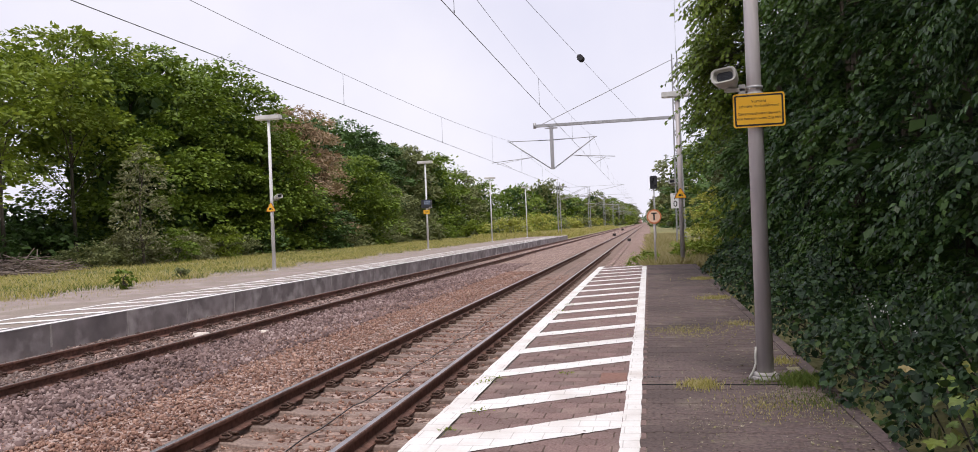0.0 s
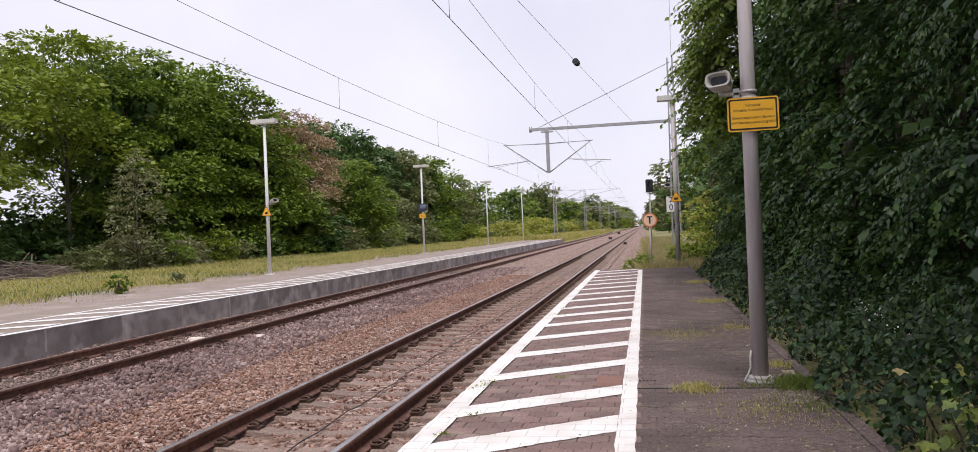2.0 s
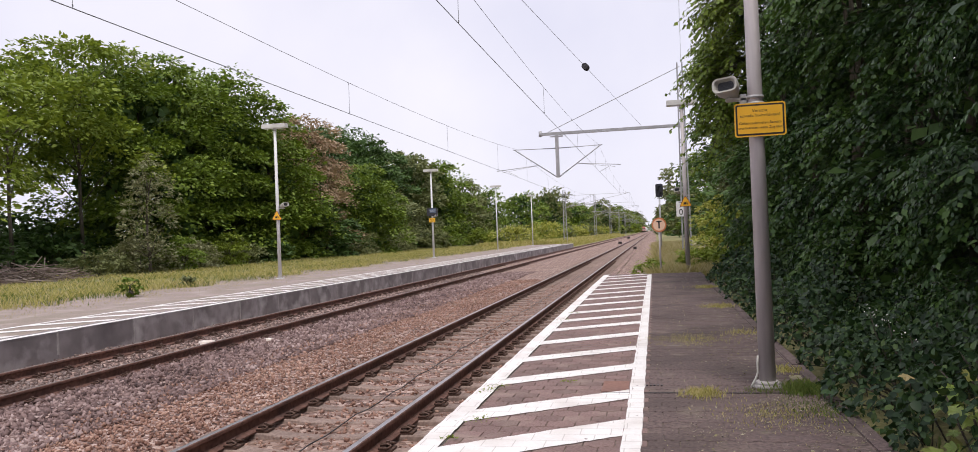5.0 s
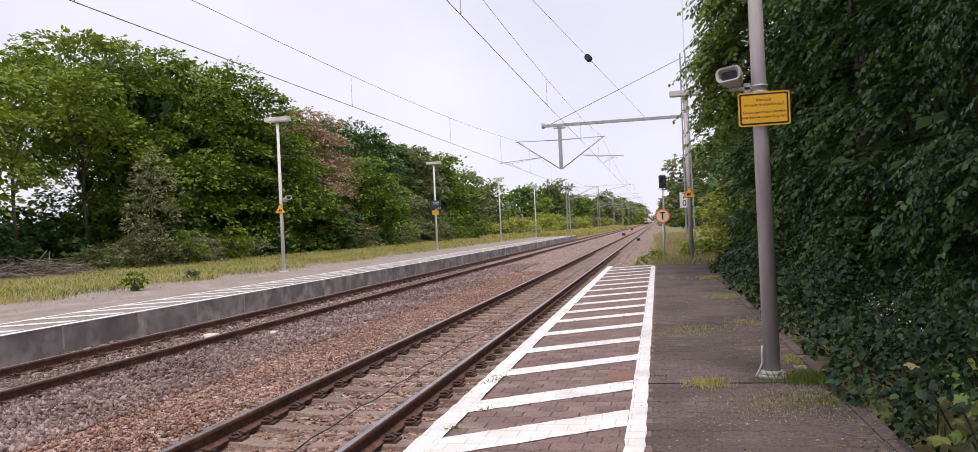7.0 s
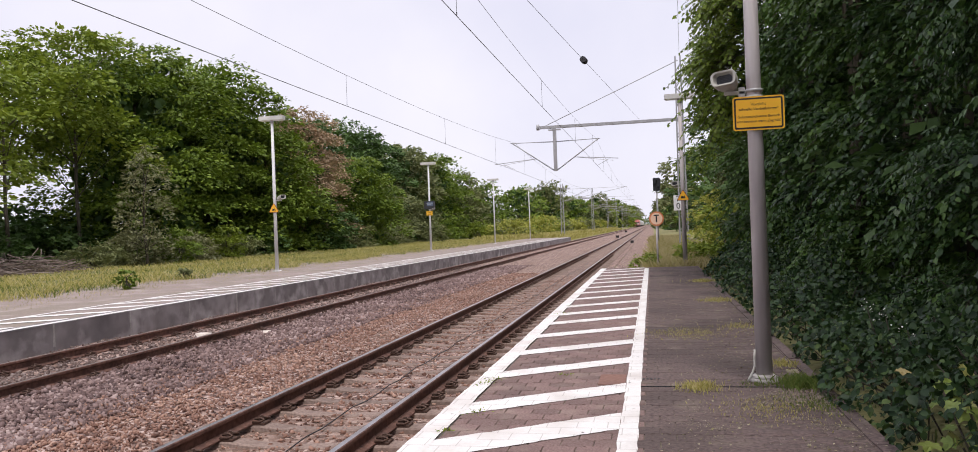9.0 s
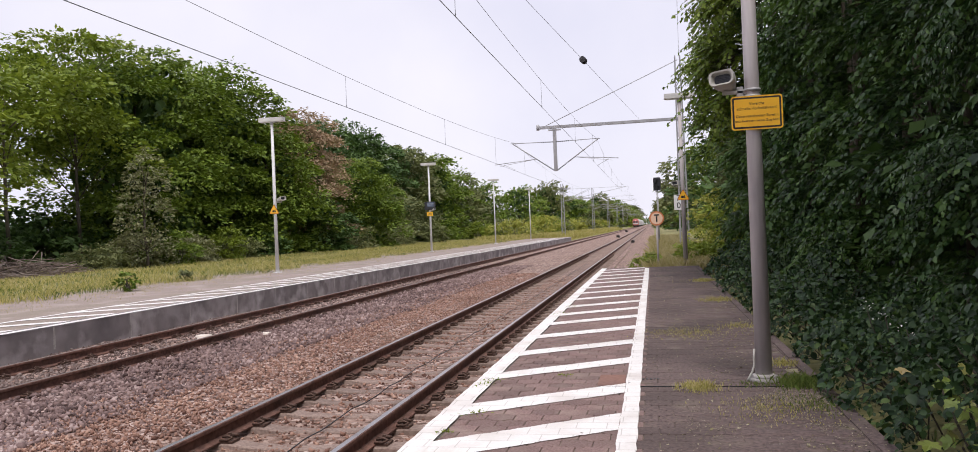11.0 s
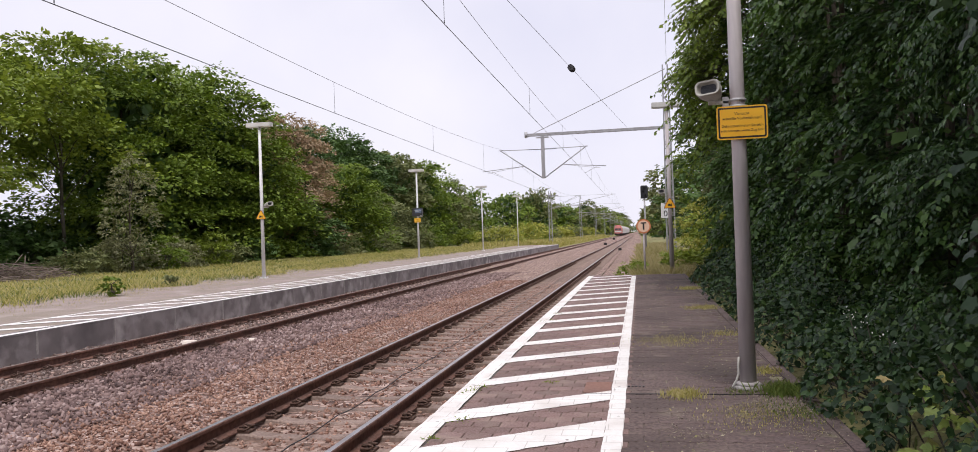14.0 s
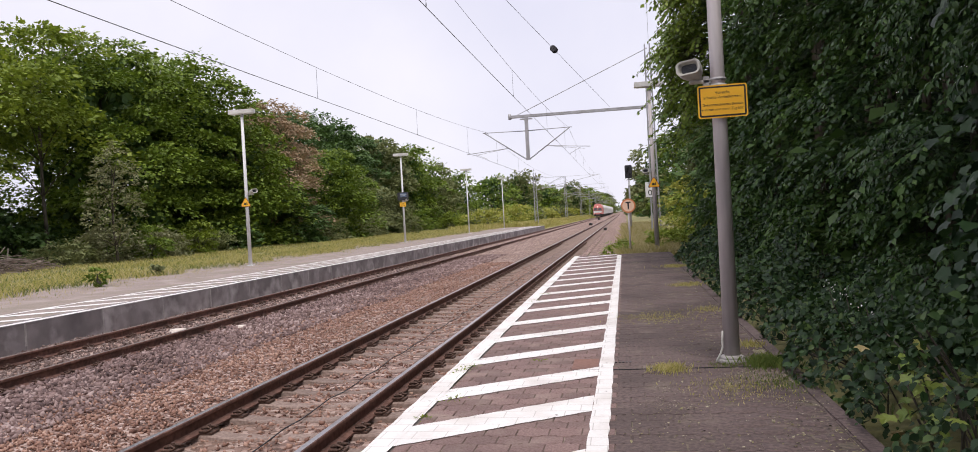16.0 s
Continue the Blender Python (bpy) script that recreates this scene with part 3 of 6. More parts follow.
def track(name, x, label, top_mat, sink, n_parts, far_end):
    e = thing(name, label, "railway track", kind="structure")
    for s in (-1, 1):
        rail(e, x + s * 0.7525, top_mat)
    ys = np.concatenate([np.arange(1.2, far_end, 0.6), np.arange(0.6, -39, -0.6)])
    zt = RAIL_Z - 0.168 - sink
    far_s, far_c = [], []
    for i, y in enumerate(ys):
        m = pose(x + 0.01 * math.sin(i * 5.1), y, zt, 0, 0, 0.6 * math.sin(i * 2.7))
        if i < n_parts:
            link("sleeper", SLEEPER, e, at=m)
        else:
            far_s.append(m)
        for s in (-1, 1):
            for side in (-1, 1):
                mc = pose(x + s * 0.7525 + side * 0.115, y, RAIL_Z - 0.166, 0, 0, 0 if side > 0 else 180)
                if i < n_parts:
                    link("rail_clip", CLIP, e, at=mc)
                elif -10 < y < 48:
                    far_c.append(mc)
    joined("distant_sleepers", SLEEPER, far_s, e, M_SLEEPER, "rows of sleepers further along the line")
    joined("distant_clips", CLIP, far_c, e, M_CLIP, "rail fastenings further along the line")
    return e


near_track = track("track_near", NEAR_X, "straight railway track on bowed concrete sleepers with worn shiny rails", M_RAILTOP, 0.0, 70, 260)
far_track = track("track_far", FAR_X, "rust-brown railway track sunk in ballast beside the far platform", M_RAILTOP_DULL, 0.012, 60, 200)


def track_cable():
    b = bmesh.new()
    pts = []
    for i in range(90):
        y = 3.5 + i * 0.4
        pts.append((NEAR_X + 0.06 + 0.02 * math.sin(y * 0.35) + 0.012 * math.sin(y * 2.3), y, -0.50 + 0.014 * math.sin(y * 10.5)))
    chain(b, pts, 0.0062, 6)
    return tagged(part("track_cable", b, M_BLACK, None), "thin black cable lying on the sleepers between the rails", "cable")


track_cable()


# ---- painted markings ----
def paint_material():
    m, n, l, p = nodes_of("worn_white_road_paint")
    f = noise_node(n, l, 45.0, 6.0, 0.3, 0.7)
    g = noise_node(n, l, 2.2, 5.0, 0.45, 0.75)
    col = mix_node(n, l, mix_node(n, l, (0.76, 0.74, 0.73), (0.85, 0.83, 0.82), f), (0.62, 0.57, 0.54), g)
    # joints of the paving that show through the paint
    co, br = n.new("ShaderNodeTexCoord"), n.new("ShaderNodeTexBrick")
    br.inputs["Scale"].default_value = 1.0
    br.inputs["Brick Width"].default_value, br.inputs["Row Height"].default_value = 0.206, 0.165
    br.inputs["Mortar Size"].default_value, br.inputs["Mortar Smooth"].default_value = 0.005, 0.6
    l.new(co.outputs["Object"], br.inputs["Vector"])
    mj = n.new("ShaderNodeMath")
    mj.operation = "MULTIPLY"
    mj.inputs[1].default_value = 0.45
    l.new(br.outputs["Fac"], mj.inputs[0])
    col = mix_node(n, l, col, (0.30, 0.26, 0.24), mj.outputs[0])
    l.new(col, p.inputs["Base Color"])
    p.inputs["Roughness"].default_value = 0.75
    # chips where the paint has gone
    ch = noise_node(n, l, 9.0, 9.0, 0.69, 0.72)
    tr, mx = n.new("ShaderNodeBsdfTransparent"), n.new("ShaderNodeMixShader")
    l.new(ch, mx.inputs[0])
    l.new(p.outputs[0], mx.inputs[1])
    l.new(tr.outputs[0], mx.inputs[2])
    l.new(mx.outputs[0], n["Material Output"].inputs["Surface"])
    return m


M_PAINT = paint_material()


def strip(name, a, b, w, z, parent, jag=0.006, n=40, along_y=True, skew=0.0):
    """A painted band from a to b (x, y), w wide across, with uneven edges."""
    bm = bmesh.new()
    ax, ay = a
    bx, by = b
    prev = None
    for i in range(n + 1):
        t = i / n
        x, y = ax + (bx - ax) * t, ay + (by - ay) * t
        j0, j1 = jag * (random.random() - 0.5) * 2, jag * (random.random() - 0.5) * 2
        if along_y:
            cur = (bm.verts.new((x - w / 2 + j0, y, z)), bm.verts.new((x + w / 2 + j1, y, z)))
        else:
            cur = (bm.verts.new((x, y - w / 2 + j0, z)), bm.verts.new((x, y + w / 2 + j1, z)))
        if prev:
            bm.faces.new((prev[0], prev[1], cur[1], cur[0]) if along_y else (prev[0], cur[0], cur[1], prev[1]))
        prev = cur
    return part(name, bm, M_PAINT, parent)


hatch_right = thing("safety_hatching", "worn white hatched safety marking on the paved platform", "floor marking", kind="structure")
strip("edge_line", (P_EDGE + 0.086, -32), (P_EDGE + 0.086, 24.9), 0.166, 0.0065, hatch_right, 0.006, 500)
strip("safety_line", (-0.165, -32), (-0.165, 24.4), 0.125, 0.0055, hatch_right, 0.006, 420)
for yr in [2.9 - 1.29 * k for k in range(26, 0, -1)] + [2.9, 4.2, 5.5, 6.62, 7.98, 9.26, 10.55, 11.84, 12.98, 14.15, 15.5, 16.8, 18.1, 19.45, 20.74, 22.07, 23.5, 24.7]:
    strip("hatch_stripe", (-1.44, yr - 0.83), (-0.23, yr), 0.46 if 5 < yr < 6 else 0.38 if 4 < yr < 7 else 0.335, 0.004, hatch_right, 0.008, 30, along_y=False)
hatch_left = thing("far_safety_hatching", "white hatched safety marking on the far platform", "floor marking", kind="structure")
strip("edge_line", (-10.345, -31), (-10.345, 100.8), 0.18, 0.0095, hatch_left, 0.012, 300)
strip("safety_line", (-11.95, -31), (-11.95, 100.8), 0.14, 0.004, hatch_left, 0.012, 300)
yr = 1.0 - 1.29 * 24
while yr < 101:
    strip("hatch_stripe", (-11.88, yr - 0.95), (-10.62, yr - 0.12), 0.36, 0.004, hatch_left, 0.015, 8, along_y=False)
    yr += 1.29


# ---- lamps, signs, signals ----
def ring_points(cx, cz, r, n):
    return [(cx + r * math.cos(2 * math.pi * i / n), cz + r * math.sin(2 * math.pi * i / n)) for i in range(n)]


def plate(bm, outline, y0, y1, slot=0):
    """A flat plate in the x-z plane between y0 (front) and y1."""
    return prism(bm, outline, lambda u, v, w: (u, y1 - w, v), y1 - y0, slot)


def rounded(w, h, r, cx=0.0, cz=0.0, k=5):
    o = []
    for sx, sz, a0 in ((1, 1, 0), (-1, 1, 90), (-1, -1, 180), (1, -1, 270)):
        for i in range(k + 1):
            a = radians(a0 + 90 * i / k)
            o.append((cx + sx * (w / 2 - r) + r * math.cos(a), cz + sz * (h / 2 - r) + r * math.sin(a)))
    return o


def triangle(cx, cz, s, r=0.03):
    o = []
    for a in (90, 210, 330):
        px, pz = cx + s * 0.5774 * math.cos(radians(a)), cz + s * 0.5774 * math.sin(radians(a))
        qx, qz = px - 2 * r * math.cos(radians(a)), pz - 2 * r * math.sin(radians(a))
        for d in (-60, -20, 20, 60):
            o.append((qx + r * math.cos(radians(a + d)), qz + r * math.sin(radians(a + d))))
    return o


def words(name, text, size, x, y, z, parent, mat, align="CENTER"):
    c = bpy.data.curves.new(name, "FONT")
    c.body, c.size, c.align_x, c.align_y = text, size, align, "CENTER"
    c.extrude = 0.0006
    c.materials.append(mat)
    ob = new(name, c)
    ob.parent = parent
    ob.matrix_basis = pose(x, y, z, 90, 0, 0)
    return ob


def lamp_post(x, y, label, pole_mat, h=6.1, r0=0.055, r1=0.04, head=1.05, head_z=None, collar=0.0):
    e = thing("platform_lamp", label, "lamp post", (x, y, 0), group="platform lamps")
    b = bmesh.new()
    tube(b, (0, 0, -0.05), (0, 0, h), r0, r1, 20)
    part("pole", b, pole_mat, e)
    f = bmesh.new()
    if collar:
        tube(f, (0, 0, -0.02), (0, 0, 0.03), collar, collar * 0.98, 20)
        tube(f, (0, 0, 0.03), (0, 0, 0.055), collar * 0.98, r0 * 1.15, 20)
        part("cement_collar", f, M_CEMENT, e)
    else:
        box(f, -0.14, 0.14, -0.14, 0.14, 0, 0.025, 0.006)
        for s in (-1, 1):
            for u in (-1, 1):
                tube(f, (s * 0.1, u * 0.1, 0.02), (s * 0.1, u * 0.1, 0.055), 0.014, 0.014, 6)
        part("base_plate", f, M_WHITE, e)
    g = bmesh.new()
    box(g, -head / 2, head / 2, -0.13, 0.13, h, h + 0.17, 0.012)
    hd = part("lamp_head", g, M_LAMPBOX, e)
    d = bmesh.new()
    box(d, -head / 2 + 0.06, head / 2 - 0.06, -0.1, 0.1, h - 0.012, h + 0.004, 0.004)
    part("diffuser", d, M_WHITE, hd)
    k = bmesh.new()
    tube(k, (0, 0, h - 0.12), (0, 0, h), r1 * 1.25, r1 * 1.25, 12)
    part("sleeve", k, M_GALV, e)
    return e


def warning_triangle(parent, z, s, y=-0.08, x=0.0):
    b = bmesh.new()
    plate(b, triangle(x, z, s), y - 0.004, y)
    t = part("warning_sign", b, M_BLACK, parent, "black-edged orange warning triangle")
    b = bmesh.new()
    plate(b, triangle(x, z, s * 0.93), y - 0.007, y - 0.004)
    part("orange_rim", b, M_ORANGE, t)
    b = bmesh.new()
    plate(b, triangle(x, z, s * 0.80), y - 0.0085, y - 0.007)
    plate(b, [(x - s * 0.17, z - s * 0.13), (x + s * 0.05, z - s * 0.13), (x + s * 0.05, z + s * 0.04), (x - s * 0.13, z + s * 0.04)], y - 0.010, y - 0.0085, 1)
    plate(b, [(x + s * 0.08, z - s * 0.13), (x + s * 0.17, z - s * 0.13), (x + s * 0.12, z + s * 0.08), (x + s * 0.08, z + s * 0.1)], y - 0.010, y - 0.0085, 1)
    part("symbol_panel", b, (M_YELLOW, M_BLACK), t)
    k = bmesh.new()
    box(k, x - 0.03, x + 0.03, y - 0.001, 0.02, z - 0.02, z + 0.02)
    part("bracket", k, M_GALV, t)
    return t


def horn_speaker(parent, z, side=-1, size=1.0, turn=0.0):
    """A rectangular horn loudspeaker on an arm clamped to the pole; the mouth looks along -y."""
    holder = new("loudspeaker")
    holder.parent = parent
    holder.matrix_basis = pose(side * 0.24 * size, -0.02, z + 0.115 * size, -10, -5, turn)
    tagged(holder, "grey rectangular horn loudspeaker")
    b = bmesh.new()
    ring = lambda w, h, y: [b.verts.new((u, y, v)) for u, v in rounded(w * size, h * size, min(w, h) * 0.36 * size)]
    rings = [ring(0.235, 0.15, -0.15 * size), ring(0.225, 0.142, -0.16 * size), ring(0.19, 0.112, -0.155 * size), ring(0.09, 0.06, -0.03 * size)]
    outer = [ring(0.235, 0.15, -0.15 * size), ring(0.215, 0.14, -0.02 * size), ring(0.14, 0.12, 0.1 * size), ring(0.11, 0.1, 0.17 * size)]
    for seq, flip in ((rings, False), (outer, True)):
        for p, q in zip(seq, seq[1:]):
            k = len(p)
            for i in range(k):
                f = (p[i], p[(i + 1) % k], q[(i + 1) % k], q[i])
                b.faces.new(f[::-1] if flip else f)
    b.faces.new(outer[-1])
    b.faces.new(rings[-1])
    part("horn", b, M_HORN, holder)
    g = bmesh.new()
    plate(g, rounded(0.145 * size, 0.088 * size, 0.03 * size), -0.105 * size, -0.095 * size)
    for i in range(5):
        zz = (-0.034 + 0.015 * i) * size
        box(g, -0.06 * size, 0.06 * size, -0.11 * size, -0.105 * size, zz, zz + 0.006 * size)
    part("grille", g, M_DARK, holder)
    a = bmesh.new()
    box(a, min(0, side * 0.27 * size), max(0, side * 0.27 * size), -0.02, 0.015, z, z + 0.03, 0.005)
    tube(a, (side * 0.24 * size, 0, z + 0.02), (side * 0.24 * size, 0, z + 0.07 * size), 0.016, 0.016, 8)
    part("arm", a, M_HORN, parent, "grey steel speaker arm")
    return holder


def clamp(parent, z, r):
    b = bmesh.new()
    for dz in (0, 0.055):
        tube(b, (0, 0, z + dz), (0, 0, z + dz + 0.022), r + 0.008, r + 0.008, 16)
    box(b, -r - 0.06, -r - 0.005, -0.02, 0.02, z - 0.02, z + 0.1, 0.004)
    part("clamp", b, M_GALV, parent)


# the near post with its loudspeaker and yellow notice
post_one = lamp_post(0.925, 6.96, "weathered grey steel lamp post set in cement on the platform", M_POLE, h=5.35, r0=0.070, r1=0.052, head=0.75, collar=0.125)
horn_speaker(post_one, 2.44, -1, 0.9, -18)
clamp(post_one, 2.40, 0.066)


def notice(parent):
    w, h, cx, cz, y = 0.415, 0.285, 0.022, 2.265, -0.083
    b = bmesh.new()
    plate(b, rounded(w, h, 0.022, cx, cz), y, y + 0.006)
    s = part("notice_board", b, M_YELLOW, parent, "yellow notice with a black border and black lettering")
    b = bmesh.new()
    plate(b, rounded(w - 0.024, h - 0.024, 0.016, cx, cz), y - 0.0015, y)
    part("black_border", b, M_BLACK, s)
    b = bmesh.new()
    plate(b, rounded(w - 0.052, h - 0.052, 0.008, cx, cz), y - 0.003, y - 0.0015)
    part("yellow_face", b, M_YELLOW, s)
    for text, dz, size in (("Vorsicht", 0.075, 0.036), ("schnelle Vorbeifahrten!", 0.035, 0.034), ("Gekennzeichneten Bereich", -0.028, 0.0315), ("erst betreten wenn Zug hält!", -0.068, 0.0305)):
        words("lettering", text, size, cx, y - 0.0035, cz + dz, s, M_BLACK)
    for dz in (-0.09, 0.09):
        part("bracket", box(bmesh.new(), -0.075, 0.075, y + 0.006, 0.0, cz + dz - 0.012, cz + dz + 0.012), M_GALV, s)


notice(post_one)
cb = bmesh.new()
chain(cb, [(-0.075, -0.035, 0.27), (-0.082, -0.04, 0.20), (-0.082, -0.04, 0.13), (-0.10, -0.05, 0.08), (-0.13, -0.06, 0.03), (-0.14, -0.06, 0.005)], 0.009, 7)
part("earthing_cable", cb, M_HORN, post_one, "pale cable looping from the pole into the ground")
post_two = lamp_post(1.06, 26.15, "grey steel lamp post with a warning triangle at the platform's end", M_POLE, h=5.38, r0=0.076, r1=0.058, head=0.95, collar=0.12)
warning_triangle(post_two, 2.20, 0.42)
horn_speaker(post_two, 2.5, -1, 1.0, -5)

for k, (lx, ly) in enumerate(((-14.8, 29.1), (-15.2, 53.0), (-14.8, 74.0), (-14.6, 95.0))):
    lp = lamp_post(lx, ly, ["pale grey lamp post with a warning triangle and loudspeaker", "pale grey lamp post carrying a train display", "slender pale grey platform lamp post", "slender pale grey platform lamp post"][k],
                   M_WHITEPOLE, h=6.08, r0=0.075 if k < 2 else 0.06, r1=0.055, head=1.06)
    if k == 0:
        warning_triangle(lp, 2.5, 0.46, -0.09)
        horn_speaker(lp, 2.82, 1, 1.15, 60)
    if k == 1:
        b = bmesh.new()
        box(b, -0.36, 0.36, -0.13, 0.16, 2.95, 3.52, 0.03)
        d = part("train_display", b, M_DARK, lp, "dark electronic train display box")
        b = bmesh.new()
        plate(b, rounded(0.46, 0.3, 0.02, 0.08, 3.32), -0.135, -0.13)
        part("display_screen", b, plain("grey_blue_display", (0.10, 0.13, 0.19), 0.25), d)
        b = bmesh.new()
        plate(b, rounded(0.5, 0.02, 0.008, 0.08, 3.36), -0.139, -0.135)
        plate(b, rounded(0.3, 0.02, 0.008, 0.02, 3.28), -0.139, -0.135)
        part("display_line", b, plain("pale_display_text", (0.4, 0.45, 0.5), 0.5), d)
        b = bmesh.new()
        plate(b, rounded(0.44, 0.3, 0.02, 0.0, 2.66), -0.09, -0.084)
        yb = part("notice_board", b, M_YELLOW, lp, "small yellow notice")
        b = bmesh.new()
        for dz in (0.07, 0.03, -0.04, -0.08):
            plate(b, rounded(0.28, 0.014, 0.005, 0, 2.66 + dz), -0.092, -0.09)
        part("print_line", b, M_BLACK, yb)
        horn_speaker(lp, 2.86, 1, 0.9, 70)


def stop_disc():
    e = thing("round_sign_post", "round faded orange sign with a black T on a thin post", "railway sign", (0.19, 26.0, -0.25))
    b = bmesh.new()
    tube(b, (0, 0, -0.2), (0, 0, 2.0), 0.032, 0.032, 10)
    part("post", b, M_POLE, e)
    b = bmesh.new()
    plate(b, ring_points(0, 1.77, 0.235, 32), -0.05, -0.042)
    d = part("disc", b, M_RIM, e)
    b = bmesh.new()
    plate(b, ring_points(0, 1.77, 0.19, 32), -0.054, -0.05)
    part("disc_face", b, M_PEACH, d)
    b = bmesh.new()
    plate(b, [(-0.024, 1.655), (0.024, 1.655), (0.024, 1.86), (-0.024, 1.86)], -0.058, -0.054)
    plate(b, [(-0.085, 1.86), (0.085, 1.86), (0.085, 1.90), (-0.085, 1.90)], -0.058, -0.054)
    part("letter_t", b, M_BLACK, d)


stop_disc()


def light_signal():
    e = thing("light_signal", "dark railway light signal on a slim grey mast", "railway signal", (0.50, 60.0, -0.3))
    b = bmesh.new()
    tube(b, (0, 0.1, -0.2), (0, 0.1, 4.9), 0.07, 0.06, 10)
    part("mast", b, M_GALV, e)
    b = bmesh.new()
    box(b, -0.27, 0.27, -0.12, 0.14, 4.1, 5.08, 0.05)
    h = part("signal_head", b, M_DARK, e)
    for dx, dz in ((0, 4.85), (-0.1, 4.6), (0.1, 4.35)):
        b = bmesh.new()
        tube(b, (dx, -0.12, dz), (dx, -0.25, dz + 0.01), 0.085, 0.085, 14, caps=False)
        tube(b, (dx, -0.125, dz), (dx, -0.13, dz), 0.07, 0.07, 14)
        part("lens_hood", b, M_BLACK, h)
    b = bmesh.new()
    plate(b, rounded(0.12, 0.42, 0.01, 0, 3.75), -0.02, -0.01)
    part("mast_plate", b, M_WHITE, e)


light_signal()


# ---- overhead line ----
def lattice_mast(x, y, h, base=-0.5, group="overhead line masts", wide=0.55, narrow=0.3):
    e = thing("lattice_mast", "galvanised steel lattice mast of the overhead line", "mast", (x, y, base), group=group)
    h -= base
    w = lambda z: (wide + (narrow - wide) * z / h) / 2
    for sx in (-1, 1):
        for sy in (-1, 1):
            b = bmesh.new()
            tube(b, (sx * w(0), sy * w(0), -0.3), (sx * w(h), sy * w(h), h), 0.045, 0.04, 6)
            part("corner_angle", b, M_GALV, e)
    b = bmesh.new()
    z, s = 0.3, 1
    while z < h - 0.5:
        for sy in (-1, 1):
            tube(b, (-s * w(z), sy * w(z), z), (s * w(z + 0.5), sy * w(z + 0.5), z + 0.5), 0.02, 0.02, 4)
            tube(b, (sy * w(z), -s * w(z), z), (sy * w(z + 0.5), s * w(z + 0.5), z + 0.5), 0.02, 0.02, 4)
        z += 0.5
        s = -s
    part("lacing", b, M_GALV, e)
    return e


def insulator(bm, a, b, r=0.052, discs=7, slot=1):
    a, b = Vector(a), Vector(b)
    for i in range(discs):
        p = a + (b - a) * (i / discs)
        q = a + (b - a) * ((i + 0.75) / discs)
        tube(bm, p, q, r, r * 0.55, 10, slot)
    return bm


def portal(x, y, beam_x, z_beam, mast_h, mast_side):
    """A mast with one long beam over both tracks, its stay, the hanging post and the two registration arms."""
    e = lattice_mast(x, y, mast_h, -0.45)
    o = lambda p: (p[0] - x, p[1] - y, p[2] + 0.45)
    b = bmesh.new()
    xl, xr = sorted((beam_x, x))
    box(b, xl - x, xr - x, -0.07, 0.07, z_beam + 0.45 - 0.10, z_beam + 0.45 + 0.09, 0.012)
    tube(b, o((beam_x, y, z_beam - 0.16)), o((beam_x, y, z_beam + 0.2)), 0.1, 0.1, 8)
    bm_ob = part("beam", b, M_GALV, e)
    b = bmesh.new()
    tube(b, o((beam_x + 0.5 * mast_side, y, z_beam + 0.1)), o((x, y, mast_h - 0.25)), 0.025, 0.025, 6)
    part("stay_rod", b, M_GALV, e)
    hx = (NEAR_X + FAR_X) / 2
    b = bmesh.new()
    box(b, hx - x - 0.11, hx - x + 0.11, -0.08, 0.08, 5.45, z_beam + 0.35)
    box(b, hx - x - 0.4, hx - x + 0.4, -0.09, 0.09, z_beam + 0.22, z_beam + 0.3)
    part("hanging_post", b, M_GALV, e)
    for s, tx in ((1, NEAR_X), (-1, FAR_X)):
        b = bmesh.new()
        zi, zo = 5.05, 6.95
        ox = tx + 0.15 * s
        a0, a1 = Vector(o((hx + s * 0.1, y, zi))), Vector(o((ox, y, zo)))
        tube(b, a0 + (a1 - a0) * 0.25, a1, 0.035, 0.035, 8)
        insulator(b, a0, a0 + (a1 - a0) * 0.25)
        t0, t1 = Vector(o((hx + s * 0.1, y, 6.9))), Vector(o((ox + 0.1 * s, y, zo)))
        tube(b, t0 + (t1 - t0) * 0.3, t1, 0.024, 0.024, 8)
        insulator(b, t0, t0 + (t1 - t0) * 0.3, 0.042)
        r0 = a0 + (a1 - a0) * 0.42
        r1 = Vector(o((tx + 1.35 * s, y, 5.62)))
        tube(b, r0, r1, 0.022, 0.022, 8)
        tube(b, Vector(o((tx + 0.75 * s, y, 5.6))), Vector(o((tx, y, 5.22))), 0.016, 0.016, 6)
        tube(b, r0 + Vector((0, 0, 0.0)), Vector(o((tx + 1.0 * s, y, 5.5))), 0.012, 0.012, 6)
        part("registration_arm", b, (M_GALV, M_INSUL), e)
    return e


mast_one = portal(2.0, 50.5, -6.98, 7.86, 11.8, 1)
# white mast board
b = bmesh.new()
plate(b, rounded(0.56, 0.95, 0.04, -0.3, 3.05), -0.42, -0.40)
mb = part("mast_board", b, M_WHITE, mast_one, "white board with two black digits on the mast")
words("digit", "7", 0.52, -0.3, -0.43, 3.29, mb, M_BLACK)
words("digit", "0", 0.52, -0.3, -0.43, 2.84, mb, M_BLACK)



